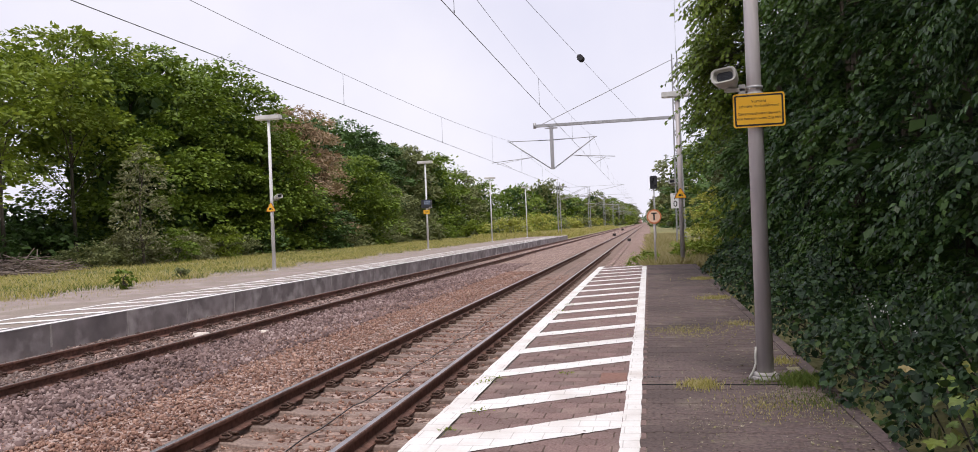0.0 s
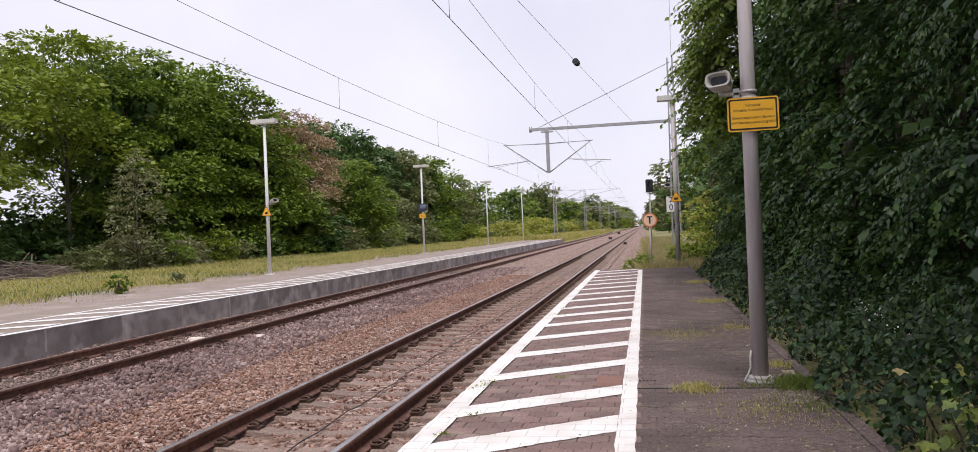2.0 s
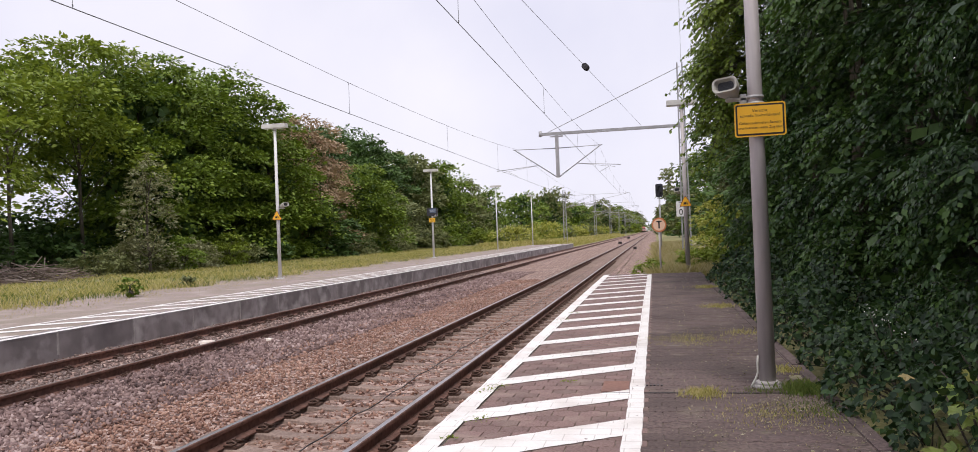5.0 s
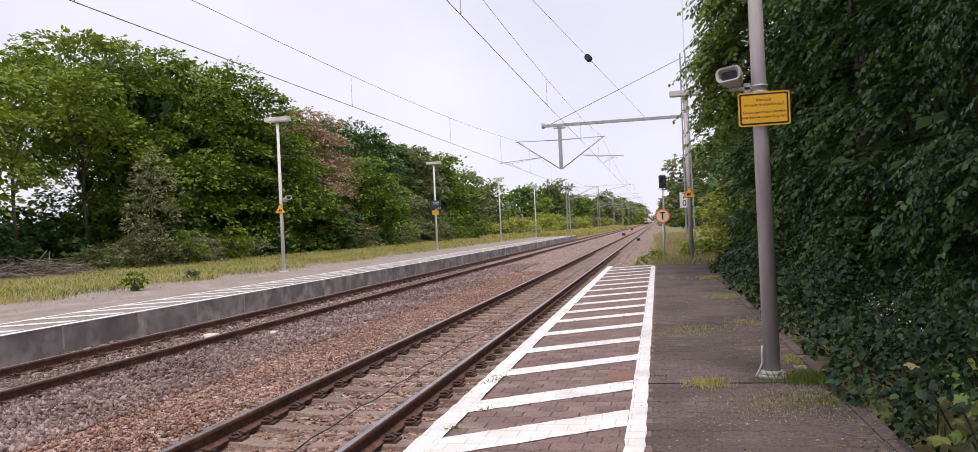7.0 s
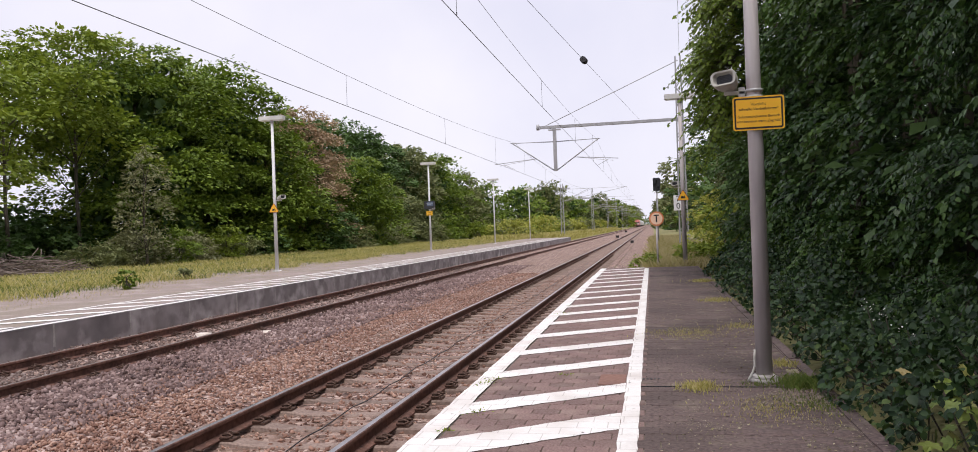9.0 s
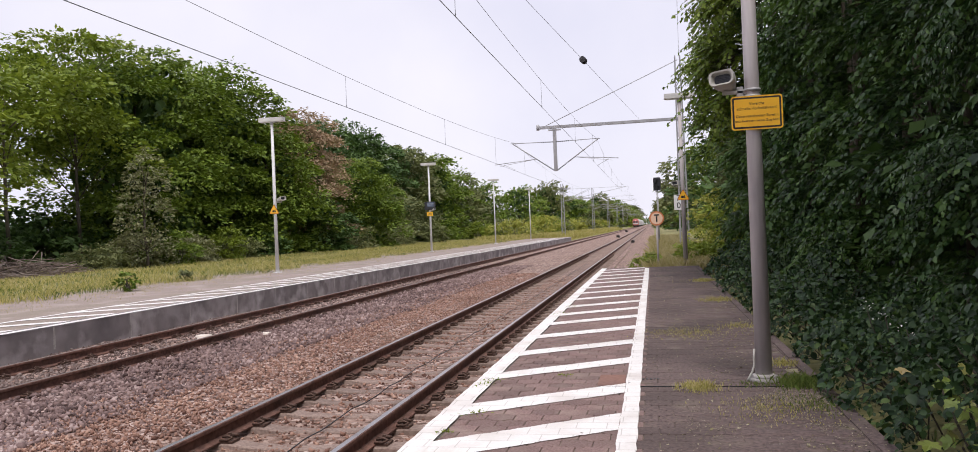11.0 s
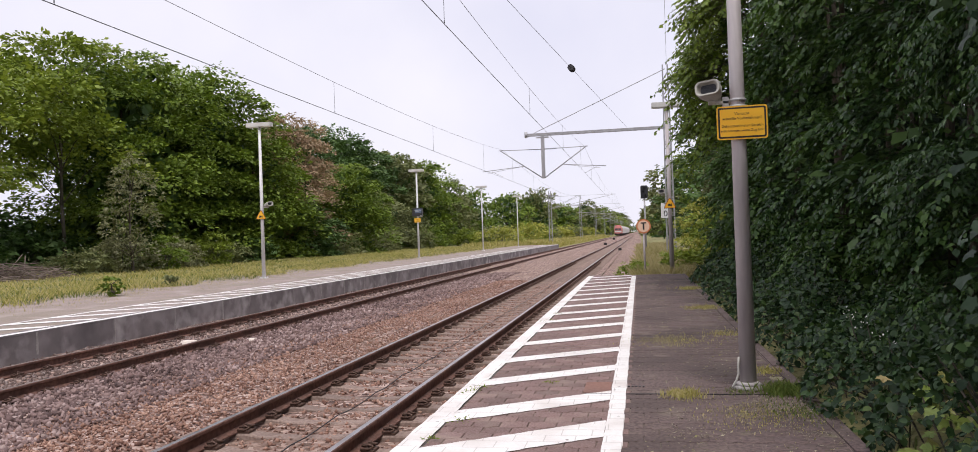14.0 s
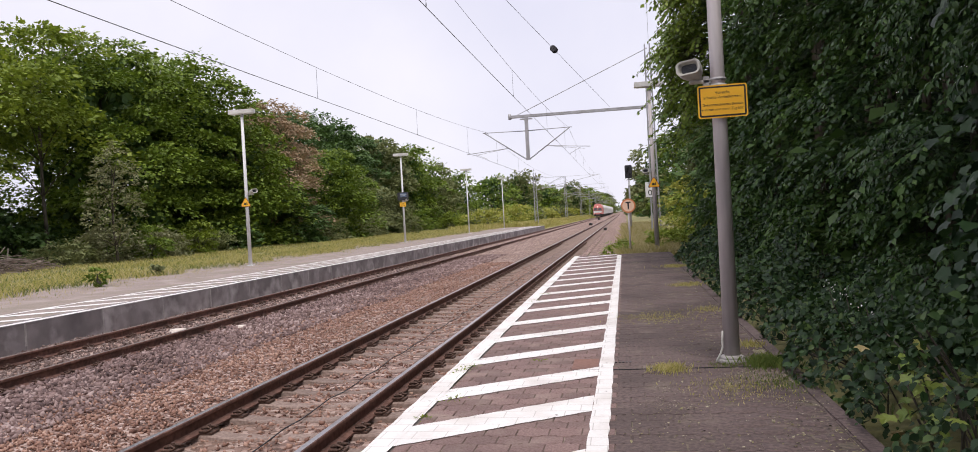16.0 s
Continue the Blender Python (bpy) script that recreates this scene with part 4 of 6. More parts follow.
def line_mast(y, plain_top):
    """A mast beside the far track with a beam away from the line, its stay, and light brackets that hold the wires."""
    x, top = -13.0, 7.8 if plain_top else 10.0
    e = lattice_mast(x, y, top, -0.45, wide=0.5, narrow=0.32)
    b = bmesh.new()
    if plain_top:
        box(b, -0.1, 1.3, -0.05, 0.05, 7.5, 7.62)
    else:
        box(b, -5.4, 0.1, -0.07, 0.07, 8.0, 8.14)
        tube(b, (-5.3, 0, 8.1), (0, 0, 10.3), 0.03, 0.03, 6)
    part("beam", b, M_GALV, e)
    for tx in (FAR_X, NEAR_X):
        b = bmesh.new()
        tube(b, (0.15, 0, 5.6), (tx - x - 0.3, 0, 7.4), 0.03, 0.03, 6)
        tube(b, (0.15, 0, 7.4), (tx - x, 0, 7.43), 0.02, 0.02, 6)
        tube(b, (1.5, 0, 6.1), (tx - x + 0.8, 0, 6.0), 0.018, 0.018, 6)
        part("bracket_arm", b, M_GALV, e)
    return e


for k in range(7):
    line_mast(117 + 62 * k, k == 0)


def wire(name, pts, r, label, sag=0.0):
    b = bmesh.new()
    chain(b, pts, r, 6)
    return tagged(part(name, b, M_WIRE, None), label, "wire", group="overhead wires")


def sagging(p0, p1, sag, n=16):
    p0, p1 = Vector(p0), Vector(p1)
    return [p0 + (p1 - p0) * (i / n) + Vector((0, 0, -4 * sag * (i / n) * (1 - i / n))) for i in range(n + 1)]


def catenary(x, ys, z_con, r_con, off):
    for y0, y1 in zip(ys, ys[1:]):
        big = y0 > 300
        msg = sagging((x, y0, 6.98), (x, y1, 6.98), 0.95)
        w = wire("messenger_wire", msg, r_con * (1.2 if big else 0.7), "thin grey messenger wire above the track")
        wire("contact_wire", [(x, y0, z_con), (x, (y0 + y1) / 2, z_con - 0.03), (x, y1, z_con)], r_con, "dark contact wire over the track")
        b = bmesh.new()
        for i in range(6):
            t = (4.0 + off + 11.2 * i) / 66.5
            k = min(15, int(t * 16))
            p = msg[k].lerp(msg[k + 1], t * 16 - k)
            tube(b, p, (x, p.y, z_con - 0.02), 0.005, 0.005, 4)
            tube(b, (x, p.y, z_con - 0.005), (x, p.y, z_con + 0.04), 0.011, 0.011, 5)
        part("droppers", b, M_WIRE, w)["kind"] = "stuff"


SPANS = [-16, 50.5, 117, 179, 241, 303, 365, 427, 489]
catenary(NEAR_X, SPANS, 5.24, 0.0078, 3.2)
catenary(FAR_X, SPANS, 5.16, 0.0085, 0.0)
p_a, p_b = Vector((-2.38, 31.5, 8.0)), Vector((-0.5, 50.4, 8.0))
d = (p_b - p_a)
wire("anchor_wire", [p_a - d * 2.6, p_a, p_b], 0.0075, "slanting wire running to the mast beam")
wire("feeder_wire", [(2.1, 50.5, 11.85), (1.6, 37.6, 11.95), (0.05, -4, 12.4)], 0.008, "thin feeder wire from the mast top back over the platform")
b = bmesh.new()
dn = d.normalized()
insulator(b, p_a - dn * 0.28, p_a + dn * 0.28, 0.13, 4, 0)
tagged(part("wire_insulator", b, M_INSUL, None), "dark ribbed insulator on the slanting wire", "insulator")


# ---- trees and shrubs ----
def limb_mesh(trunk_h, r, branches, lean=0.0):
    b = bmesh.new()
    pts = [Vector((lean * (i / 6) ** 1.5 + 0.12 * math.sin(i * 1.7), 0.12 * math.cos(i * 2.3), trunk_h * i / 6 - (0.3 if i == 0 else 0))) for i in range(7)]
    for i in range(6):
        tube(b, pts[i], pts[i + 1], r * (1 - i / 7.5), r * (1 - (i + 1) / 7.5), 8)
    for end in branches:
        end = Vector(end)
        k = min(5, max(1, int(6 * max(0.15, min(0.85, (end.z - 1.2) / trunk_h)))))
        s = pts[k]
        mid = (s + end) / 2 + Vector((0, 0, 0.08 * (end - s).length))
        tube(b, s, mid, r * 0.34, r * 0.2, 5)
        tube(b, mid, end, r * 0.2, r * 0.06, 5)
    return b


def tree(name, x, y, h, rad, material, label, n_clumps, per, leaf, crown_lo=0.12, tier=0.35, group="", lean=0.0, z0=0.0, trunk=0.16, gap=0.0, droop=0.25, seed=0, shape=DIAMOND, stretch=(1, 1), core=True):
    """A tapered trunk with limbs, and a crown of spaced boughs, each a drooping dome of leafy twigs with hollows between."""
    g = np.random.default_rng(1000 + seed)
    e = thing(name, label, "tree" if h > 4.5 else "shrub", (x, y, z0), group=group)

    def crown_points(n, inner, outer):
        tt = g.random(n)
        ang = g.random(n) * 2 * np.pi
        prof = np.clip(1 - np.abs((tt - 0.42) / 0.62) ** 2.4, 0, 1) ** 0.5
        lump = 1 + 0.16 * np.sin(ang * 3 + seed) * np.cos(tt * 7 + seed) + 0.10 * np.sin(ang * 5 + tt * 13 + seed)
        rr = rad * prof * lump * (inner + (outer - inner) * np.sqrt(g.random(n)))
        zz = crown_lo + (1 - crown_lo) * tt
        return np.stack([lean * zz + rr * np.cos(ang) * stretch[0], rr * np.sin(ang) * stretch[1], h * zz * (0.95 + 0.05 * np.sin(ang * 4 + seed * 2.0))], axis=1)

    # spaced boughs: the best of twelve tries, one after the other
    k = max(9, int((0.31 if gap else 0.34) * n_clumps))
    per, leaf = int(2.3 * per), leaf * 1.38
    tries = crown_points(12 * k, 0.58, 0.84).reshape(k, 12, 3)
    c = np.zeros((k, 3))
    for i in range(k):
        far = ((tries[i][:, None] - c[None, :i]) ** 2).sum(2).min(1) if i else np.zeros(12)
        c[i] = tries[i][far.argmax()]
    if gap:
        c = c[noise_keep(c, gap, seed)]
    k = len(c)
    size = min(math.sqrt(3.2 * rad * h * (1 - crown_lo) / len(tries)), 0.42 * rad) * (0.65 + 0.6 * g.random(k))
    c[:, 2] -= 0.4 * size * c[:, 2] / h
    out = unit(np.stack([c[:, 0], c[:, 1], np.zeros(k)], axis=1))
    # twigs on the upper side of each dome
    tw = max(5, per // 9)
    m = k * tw
    b = np.repeat(np.arange(k), tw)
    a, up = g.random(m) * 2 * np.pi, -0.12 + 1.12 * g.random(m)
    flat = np.sqrt(np.clip(1 - up ** 2, 0, 1))
    dome = np.stack([flat * np.cos(a), flat * np.sin(a), up], axis=1)
    toff = dome * (size[b] * (0.72 + 0.36 * g.random(m)))[:, None] * np.array([1, 1, 0.28 + 0.62 * tier])
    toff[:, 2] -= droop * 1.5 * np.maximum((toff * out[b]).sum(1), 0)
    t = np.repeat(np.arange(m), per // tw)
    n = len(t)
    spread = g.normal(size=(n, 3)) * (0.17 * size[b[t]])[:, None] * np.array([1, 1, 0.45])
    p = (c[b] + toff)[t] + spread
    p[:, 2] = np.maximum(p[:, 2], 0.06)
    ax = unit(dome[t] * np.array([1, 1, 0.4]) + 0.5 * out[b[t]] + 0.4 * g.normal(size=(n, 3)) + np.array([0, 0, -0.35]))
    nm = unit(0.75 * dome[t] + np.array([0, 0, 0.5]) + 0.3 * g.normal(size=(n, 3)))
    link("crown", leaves("crown", p, ax, nm, leaf * (0.6 + 0.8 * g.random(n)), shape, material), e)["kind"] = "stuff"
    # coarse deep-green leaves added inside the crown to block light and darken hollows
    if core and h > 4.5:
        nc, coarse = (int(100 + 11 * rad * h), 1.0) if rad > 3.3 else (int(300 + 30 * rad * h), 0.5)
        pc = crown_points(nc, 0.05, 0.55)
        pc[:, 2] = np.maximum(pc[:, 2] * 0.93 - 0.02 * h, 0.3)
        link("inner_shade_foliage", leaves("inner_shade_foliage", pc, g.normal(size=(nc, 3)), g.normal(size=(nc, 3)), coarse * rad * (0.10 + 0.09 * g.random(nc)), DIAMOND, LEAF_DEEP), e)["kind"] = "stuff"
    pick = g.choice(k, min(k, 12), replace=False)
    part("trunk", limb_mesh(h * 0.86, trunk, [tuple(c[i]) for i in pick], lean), M_BARK, e)
    return e


def noise_keep(c, gap, seed):
    return np.array([noise.noise((p[0] * 0.45 + seed, p[1] * 0.45, p[2] * 0.6)) > gap - 0.45 for p in c])


WOOD = "trees along the far platform"
# x, y, height, radius, leaf, label, clumps, leaves per clump, leaf size, crown from, gap
LEFT = [
    (-34, 29, 12.4, 4.8, LEAF_LIGHT, "tall yellow-green robinia with airy tiers of leaves", 95, 200, 0.22, 0.25, 0.30),
    (-34, 36, 13.3, 4.9, LEAF_LIGHT, "tall yellow-green robinia with bare lower trunk", 80, 200, 0.22, 0.52, 0.38),
    (-34.5, 42, 14.6, 4.9, LEAF_LIGHT, "tall yellow-green robinia with sky showing through", 88, 200, 0.22, 0.54, 0.38),
    (-35.5, 49.0, 15.4, 6.2, LEAF_FRESH, "broad fresh-green deciduous tree in full leaf", 190, 200, 0.22, 0.0, 0.0),
    (-34, 57, 15.8, 5.4, LEAF_FRESH, "broad fresh-green deciduous tree in full leaf", 190, 200, 0.22, 0.0, 0.0),
    (-31.5, 60.2, 10.8, 4.6, LEAF_FRESH, "bushy green tree with branches down to the grass", 150, 190, 0.22, 0.0, 0.0),
    (-32.3, 68.3, 13.4, 4.5, LEAF_BROWN, "withered tree with brown and reddish leaves", 230, 170, 0.17, 0.12, 0.0),
    (-37.5, 45.6, 14.6, 4.8, LEAF_FRESH, "fresh-green tree standing behind the robinias", 70, 160, 0.22, 0.66, 0.3),
    (-37, 53.2, 15.8, 5.0, LEAF_FRESH, "fresh-green tree between two broad ones", 120, 160, 0.24, 0.1, 0.0),
    (-37, 63.6, 14.8, 4.6, LEAF_FRESH, "fresh-green tree beside the withered one", 110, 160, 0.24, 0.1, 0.0),
    (-38, 75.5, 14.2, 4.6, LEAF_DULL, "dull green tree behind the withered one", 90, 140, 0.27, 0.1, 0.0),
    (-39, 89, 15.4, 5.0, LEAF_DEEP, "dark green tree in the wood's edge", 90, 140, 0.3, 0.1, 0.0),
    (-38, 102, 15.4, 5.0, LEAF_DEEP, "dark green tree in the wood's edge", 90, 140, 0.31, 0.1, 0.0),
    (-37, 115, 14.6, 5.0, LEAF_DULL, "dull green tree in the wood's edge", 80, 130, 0.33, 0.1, 0.0),
    (-37, 129, 13.8, 5.0, LEAF_FRESH, "green tree in the wood's edge", 80, 120, 0.35, 0.1, 0.0),
    (-29.6, 66.5, 4.8, 3.2, LEAF_DEEP, "dark green bush under the withered tree", 70, 150, 0.22, 0.0, 0.0),
    (-31, 79, 9.6, 4.8, LEAF_FRESH, "rounded light-green tree at the wood's edge", 150, 170, 0.22, 0.0, 0.0),
    (-38, 82, 15.2, 5.4, LEAF_DEEP, "dark green tree at the wood's edge", 120, 150, 0.28, 0.05, 0.0),
    (-37, 95, 16.0, 5.2, LEAF_DEEP, "dark green tree with an uneven top", 110, 150, 0.29, 0.05, 0.0),
    (-33, 94, 8.0, 4.0, LEAF_DULL, "dull green bushy tree at the wood's edge", 80, 130, 0.26, 0.0, 0.0),
    (-35, 108, 15.0, 4.8, LEAF_DULL, "slim dull green tree", 90, 150, 0.30, 0.05, 0.0),
    (-34, 121, 14.0, 5.2, LEAF_FRESH, "dark green tree at the wood's edge", 90, 140, 0.32, 0.0, 0.0),
    (-35, 137, 12.0, 5.6, LEAF_DULL, "dark green tree at the wood's edge", 90, 130, 0.36, 0.0, 0.0),
    (-34, 156, 11.4, 5.6, LEAF_FRESH, "green tree at the wood's edge", 90, 120, 0.38, 0.0, 0.0),
]
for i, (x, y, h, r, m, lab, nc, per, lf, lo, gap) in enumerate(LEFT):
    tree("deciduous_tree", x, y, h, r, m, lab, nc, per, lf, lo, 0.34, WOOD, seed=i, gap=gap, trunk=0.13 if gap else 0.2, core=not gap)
# a second row, seen between and above the first
for i in range(11):
    y = 26 + i * 12 + 3 * math.sin(i * 2.1)
    if 30 < y < 72:
        tree("deciduous_tree", -40, y, 4.6 if y > 50 else 4.0, 4.6, LEAF_DEEP, "low dark bush in the second row of the wood", 70, 60, 0.3, 0.0, 0.4, WOOD, seed=40 + i, trunk=0.12)
        tree("deciduous_tree", -37, y - 5, 3.6 if y > 50 else 2.9, 3.4, LEAF_DEEP, "low dark bush between the trunks", 60, 60, 0.26, 0.0, 0.4, WOOD, seed=340 + i, trunk=0.08)
    else:
        tree("deciduous_tree", -45 + 2 * math.sin(i), y, 13.5 + math.sin(i * 1.7), 6.0, LEAF_DEEP, "deep green tree in the second row of the wood", 70, 80, 0.36, 0.02, 0.34, WOOD, seed=40 + i)
tree("weeping_tree", -27.77, 39.0, 6.5, 1.5, LEAF_WILLOW, "slender grey-green drooping willow at the wood's edge", 70, 80, 0.10, 0.2, 1.6, WOOD, seed=61, droop=1.1, trunk=0.09, core=False)
for i, (x, y, h, r, m) in enumerate([(-29.0, 40.0, 2.0, 1.7, LEAF_WILLOW), (-27.6, 42.0, 2.2, 1.0, LEAF_FRESH), (-28.6, 44.6, 2.0, 1.6, LEAF_WILLOW), (-28.0, 48.0, 2.3, 1.1, LEAF_LIGHT), (-29.5, 37.0, 1.3, 1.5, LEAF_DULL), (-29, 51.5, 1.6, 1.4, LEAF_DULL), (-15.16, 20.4, 0.62, 0.24, LEAF_FRESH), (-16.35, 25.1, 0.4, 0.24, LEAF_DULL), (-29.5, 56, 2.0, 1.6, LEAF_DEEP), (-29, 74, 2.4, 1.9, LEAF_DULL), (-29.5, 88, 2.6, 2.2, LEAF_DULL), (-27, 96, 2.2, 1.6, LEAF_DULL), (-29, 108, 3.2, 2.4, LEAF_FRESH), (-26, 118, 2.6, 2.0, LEAF_LIGHT)]):
    tree("shrub", x, y, h, r, m, ["grey-green bushy shrub on the grass", "small leafy shrub on the grass"][i % 2], 46 if h > 0.7 else 12, 90 if h > 0.7 else 14, 0.07 + 0.001 * y, 0.0, 0.7, "shrubs before the wood", seed=70 + i, trunk=0.03)
# yellow-green shrubs and trees further along the line
for i in range(26):
    y = 112 + i * 11 + 4 * math.sin(i * 3.3)
    x = -17.5 - 4 * (0.5 + 0.5 * math.sin(i * 1.9)) - i * 0.06
    tree("shrub", x, y, 2.6 + 1.2 * math.sin(i * 2.7) ** 2, 3.2, [LEAF_YELLOW, LEAF_DULL, LEAF_YELLOW, LEAF_LIGHT][i % 4], "yellow-green shrub beside the line", 36, 60, 0.16 + y * 0.0008, 0.0, 0.6, "shrubs along the line", seed=100 + i, trunk=0.04)
for i in range(30):
    y = 172 + i * 24
    x = -29 + 9 * min(1.0, (y - 172) / 230) + 2.5 * math.sin(i * 2.2)
    tree("deciduous_tree", x, y, 11.2 + 0.009 * (y - 172) + 1.6 * math.sin(i * 1.3), 5.5 + 0.004 * y, [LEAF_FRESH, LEAF_DULL, LEAF_LIGHT, LEAF_FRESH, LEAF_DULL][i % 5], "green tree beside the line in the distance", 56, 66, 0.3 + y * 0.0011, 0.02, 0.4, "distant trees", seed=140 + i, trunk=0.25)
for i in range(16):
    y = 70 + i * 34
    tree("deciduous_tree", 7.5 + 1.5 * math.sin(i * 2.2), y, 12 + 2 * math.sin(i * 1.3), 4.6, [LEAF_DEEP, LEAF_FRESH, LEAF_DULL][i % 3], "green tree beside the line in the distance", 60, 70, 0.3 + y * 0.001, 0.02, 0.4, "distant trees", seed=190 + i, trunk=0.22)


def far_wood():
    """The belt of woods that closes the view along the line and behind the trees."""
    g = np.random.default_rng(5)
    n = 20000
    y = 500 + 900 * g.random(n)
    x = np.where(g.random(n) < 0.55, -26 - 60 * g.random(n) ** 2, 9 + 60 * g.random(n) ** 2)
    far = g.random(n) < 0.3
    y[far] = 1400 + 80 * g.random(far.sum())
    x[far] = -140 + 280 * g.random(far.sum())
    hmax = 11 + 3.5 * np.sin(x * 0.21 + y * 0.05) + 2.5 * np.sin(y * 0.033 + x * 0.9)
    z = hmax * g.random(n) ** 0.8
    p = np.stack([x, y, z], axis=1)
    me = leaves("far_woods", p, g.normal(size=(n, 3)), np.array([0, -0.5, 1.0]) + 0.6 * g.normal(size=(n, 3)), 1.6 + 1.4 * g.random(n), DIAMOND, LEAF_DEEP)
    return tagged(link("far_woods", me), "distant green woods on both sides of the line", "trees", kind="stuff")


far_wood()


def spray_tree(x, y, h, material, label, n_sprays, per, leaf, seed, face=(-1.0, -0.35), depth=1.3, z_lo=-0.2, width=1.7, shape=OVATE, bulge=0.5, spray=0.46):
    """A tree grown as a leafy wall: stems behind, arching sprays of leaves hanging out towards the open side."""
    g = np.random.default_rng(3000 + seed)
    e = thing("hedge_tree", label, "tree", (x, y, z_lo), group="trees behind the near platform")
    # spaced boughs, each a flattened dome of sprays that leans out to the open side, with hollows between
    k = max(3, int(2 * width * h / 1.75))
    tries = np.stack([(2 * g.random((k, 10)) - 1) * width, 0.1 + (h - 0.2) * g.random((k, 10))], axis=2)
    c = np.zeros((k, 2))
    for i in range(k):
        gap = ((tries[i][:, None] - c[None, :i]) ** 2).sum(2).min(1) if i else np.zeros(10)
        c[i] = tries[i][gap.argmax()]
    belly = 0.45 * np.sin(np.pi * np.clip(c[:, 1] / h, 0, 1)) + 0.3 * np.sin(c[:, 1] * 2.1 + seed * 1.3) * np.sin(1.7 * c[:, 0] / width + seed)
    centre = np.stack([depth * (0.36 + 0.75 * g.random(k)) - bulge * belly, c[:, 0], c[:, 1]], axis=1)
    size = 0.66 * (0.7 + 0.6 * g.random(k))
    b = g.integers(k, size=n_sprays)
    dome = unit(g.normal(size=(n_sprays, 3)))
    lean = np.array([-0.72, -0.12, 0.62])
    below = dome @ lean < -0.05
    dome[below] *= -1
    root = centre[b] + dome * (size[b] * (0.55 + 0.5 * g.random(n_sprays)))[:, None] * np.array([1.1, 1.05, 0.5])
    d = unit(0.7 * dome + np.stack([0.55 * face[0] + 0.3 * g.normal(size=n_sprays), 0.2 * face[1] + 0.55 * g.normal(size=n_sprays), 0.05 + 0.3 * g.normal(size=n_sprays)], axis=1))
    ln = spray * (0.6 + 0.8 * g.random(n_sprays))
    k = np.repeat(np.arange(n_sprays), per)
    s = np.tile(np.linspace(0.05, 1, per), n_sprays)
    p = root[k] + d[k] * (ln[k] * s)[:, None]
    p[:, 2] -= 0.55 * ln[k] * s ** 2
    sg = np.where(np.arange(len(k)) % 2 == 0, 1.0, -1.0)
    side = unit(np.cross(d, np.array([0, 0, 1.0])))[k]
    tang = d[k] - np.array([0, 0, 1.0]) * (1.1 * s)[:, None]
    ax = unit(unit(tang) * 0.7 + side * (sg * 0.75)[:, None] + 0.22 * g.normal(size=(len(k), 3)) + np.array([0, 0, -0.35]))
    nm = unit(np.array([0, 0, 1.0]) + 0.35 * d[k] + 0.45 * g.normal(size=(len(k), 3)))
    p += side * (sg * 0.012)[:, None]
    link("crown", leaves("crown", p, ax, nm, leaf * (0.65 + 0.6 * g.random(len(k))), shape, material), e)["kind"] = "stuff"
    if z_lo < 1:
        # dense inside of the tree: near-black leaves block light, painting shade into hollows
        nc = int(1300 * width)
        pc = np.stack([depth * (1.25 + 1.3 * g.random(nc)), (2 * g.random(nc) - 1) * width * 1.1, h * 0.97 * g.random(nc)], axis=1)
        link("inner_shade_foliage", leaves("inner_shade_foliage", pc, g.normal(size=(nc, 3)), g.normal(size=(nc, 3)), 0.14 + 0.16 * g.random(nc), DIAMOND, LEAF_SHADED), e)["kind"] = "stuff"
    b = bmesh.new()
    for i in range(3 if z_lo < 1 else 0):
        px, py = depth * 0.7 + 0.2 * i, (i - 1) * width * 0.6
        tube(b, (px, py, -0.2), (px + 0.1, py * 1.1, h * 0.5), 0.07, 0.05, 7)
        tube(b, (px + 0.1, py * 1.1, h * 0.5), (px - 0.1, py * 1.2, h * 0.95), 0.05, 0.015, 6)
    if z_lo > 1:
        tube(b, (1.6, 0.3, -0.6), (0.1, 0, 0.7), 0.05, 0.012, 6)
    part("stem", b, M_BARK, e)
    tw = bmesh.new()
    for i in range(0, n_sprays, max(1, n_sprays // 90)):
        r0, d0, l0 = Vector(root[i]), Vector(d[i]), float(ln[i])
        m1, m2 = r0 + d0 * l0 * 0.5 - Vector((0, 0, 0.14 * l0)), r0 + d0 * l0 - Vector((0, 0, 0.55 * l0))
        chain(tw, [r0 - d0 * 0.4, m1, m2], 0.005, 3)
    part("twig_work", tw, M_BARK, e)["kind"] = "stuff"
    return e


HEDGE = "dense dark green tree hanging over the platform's back edge"
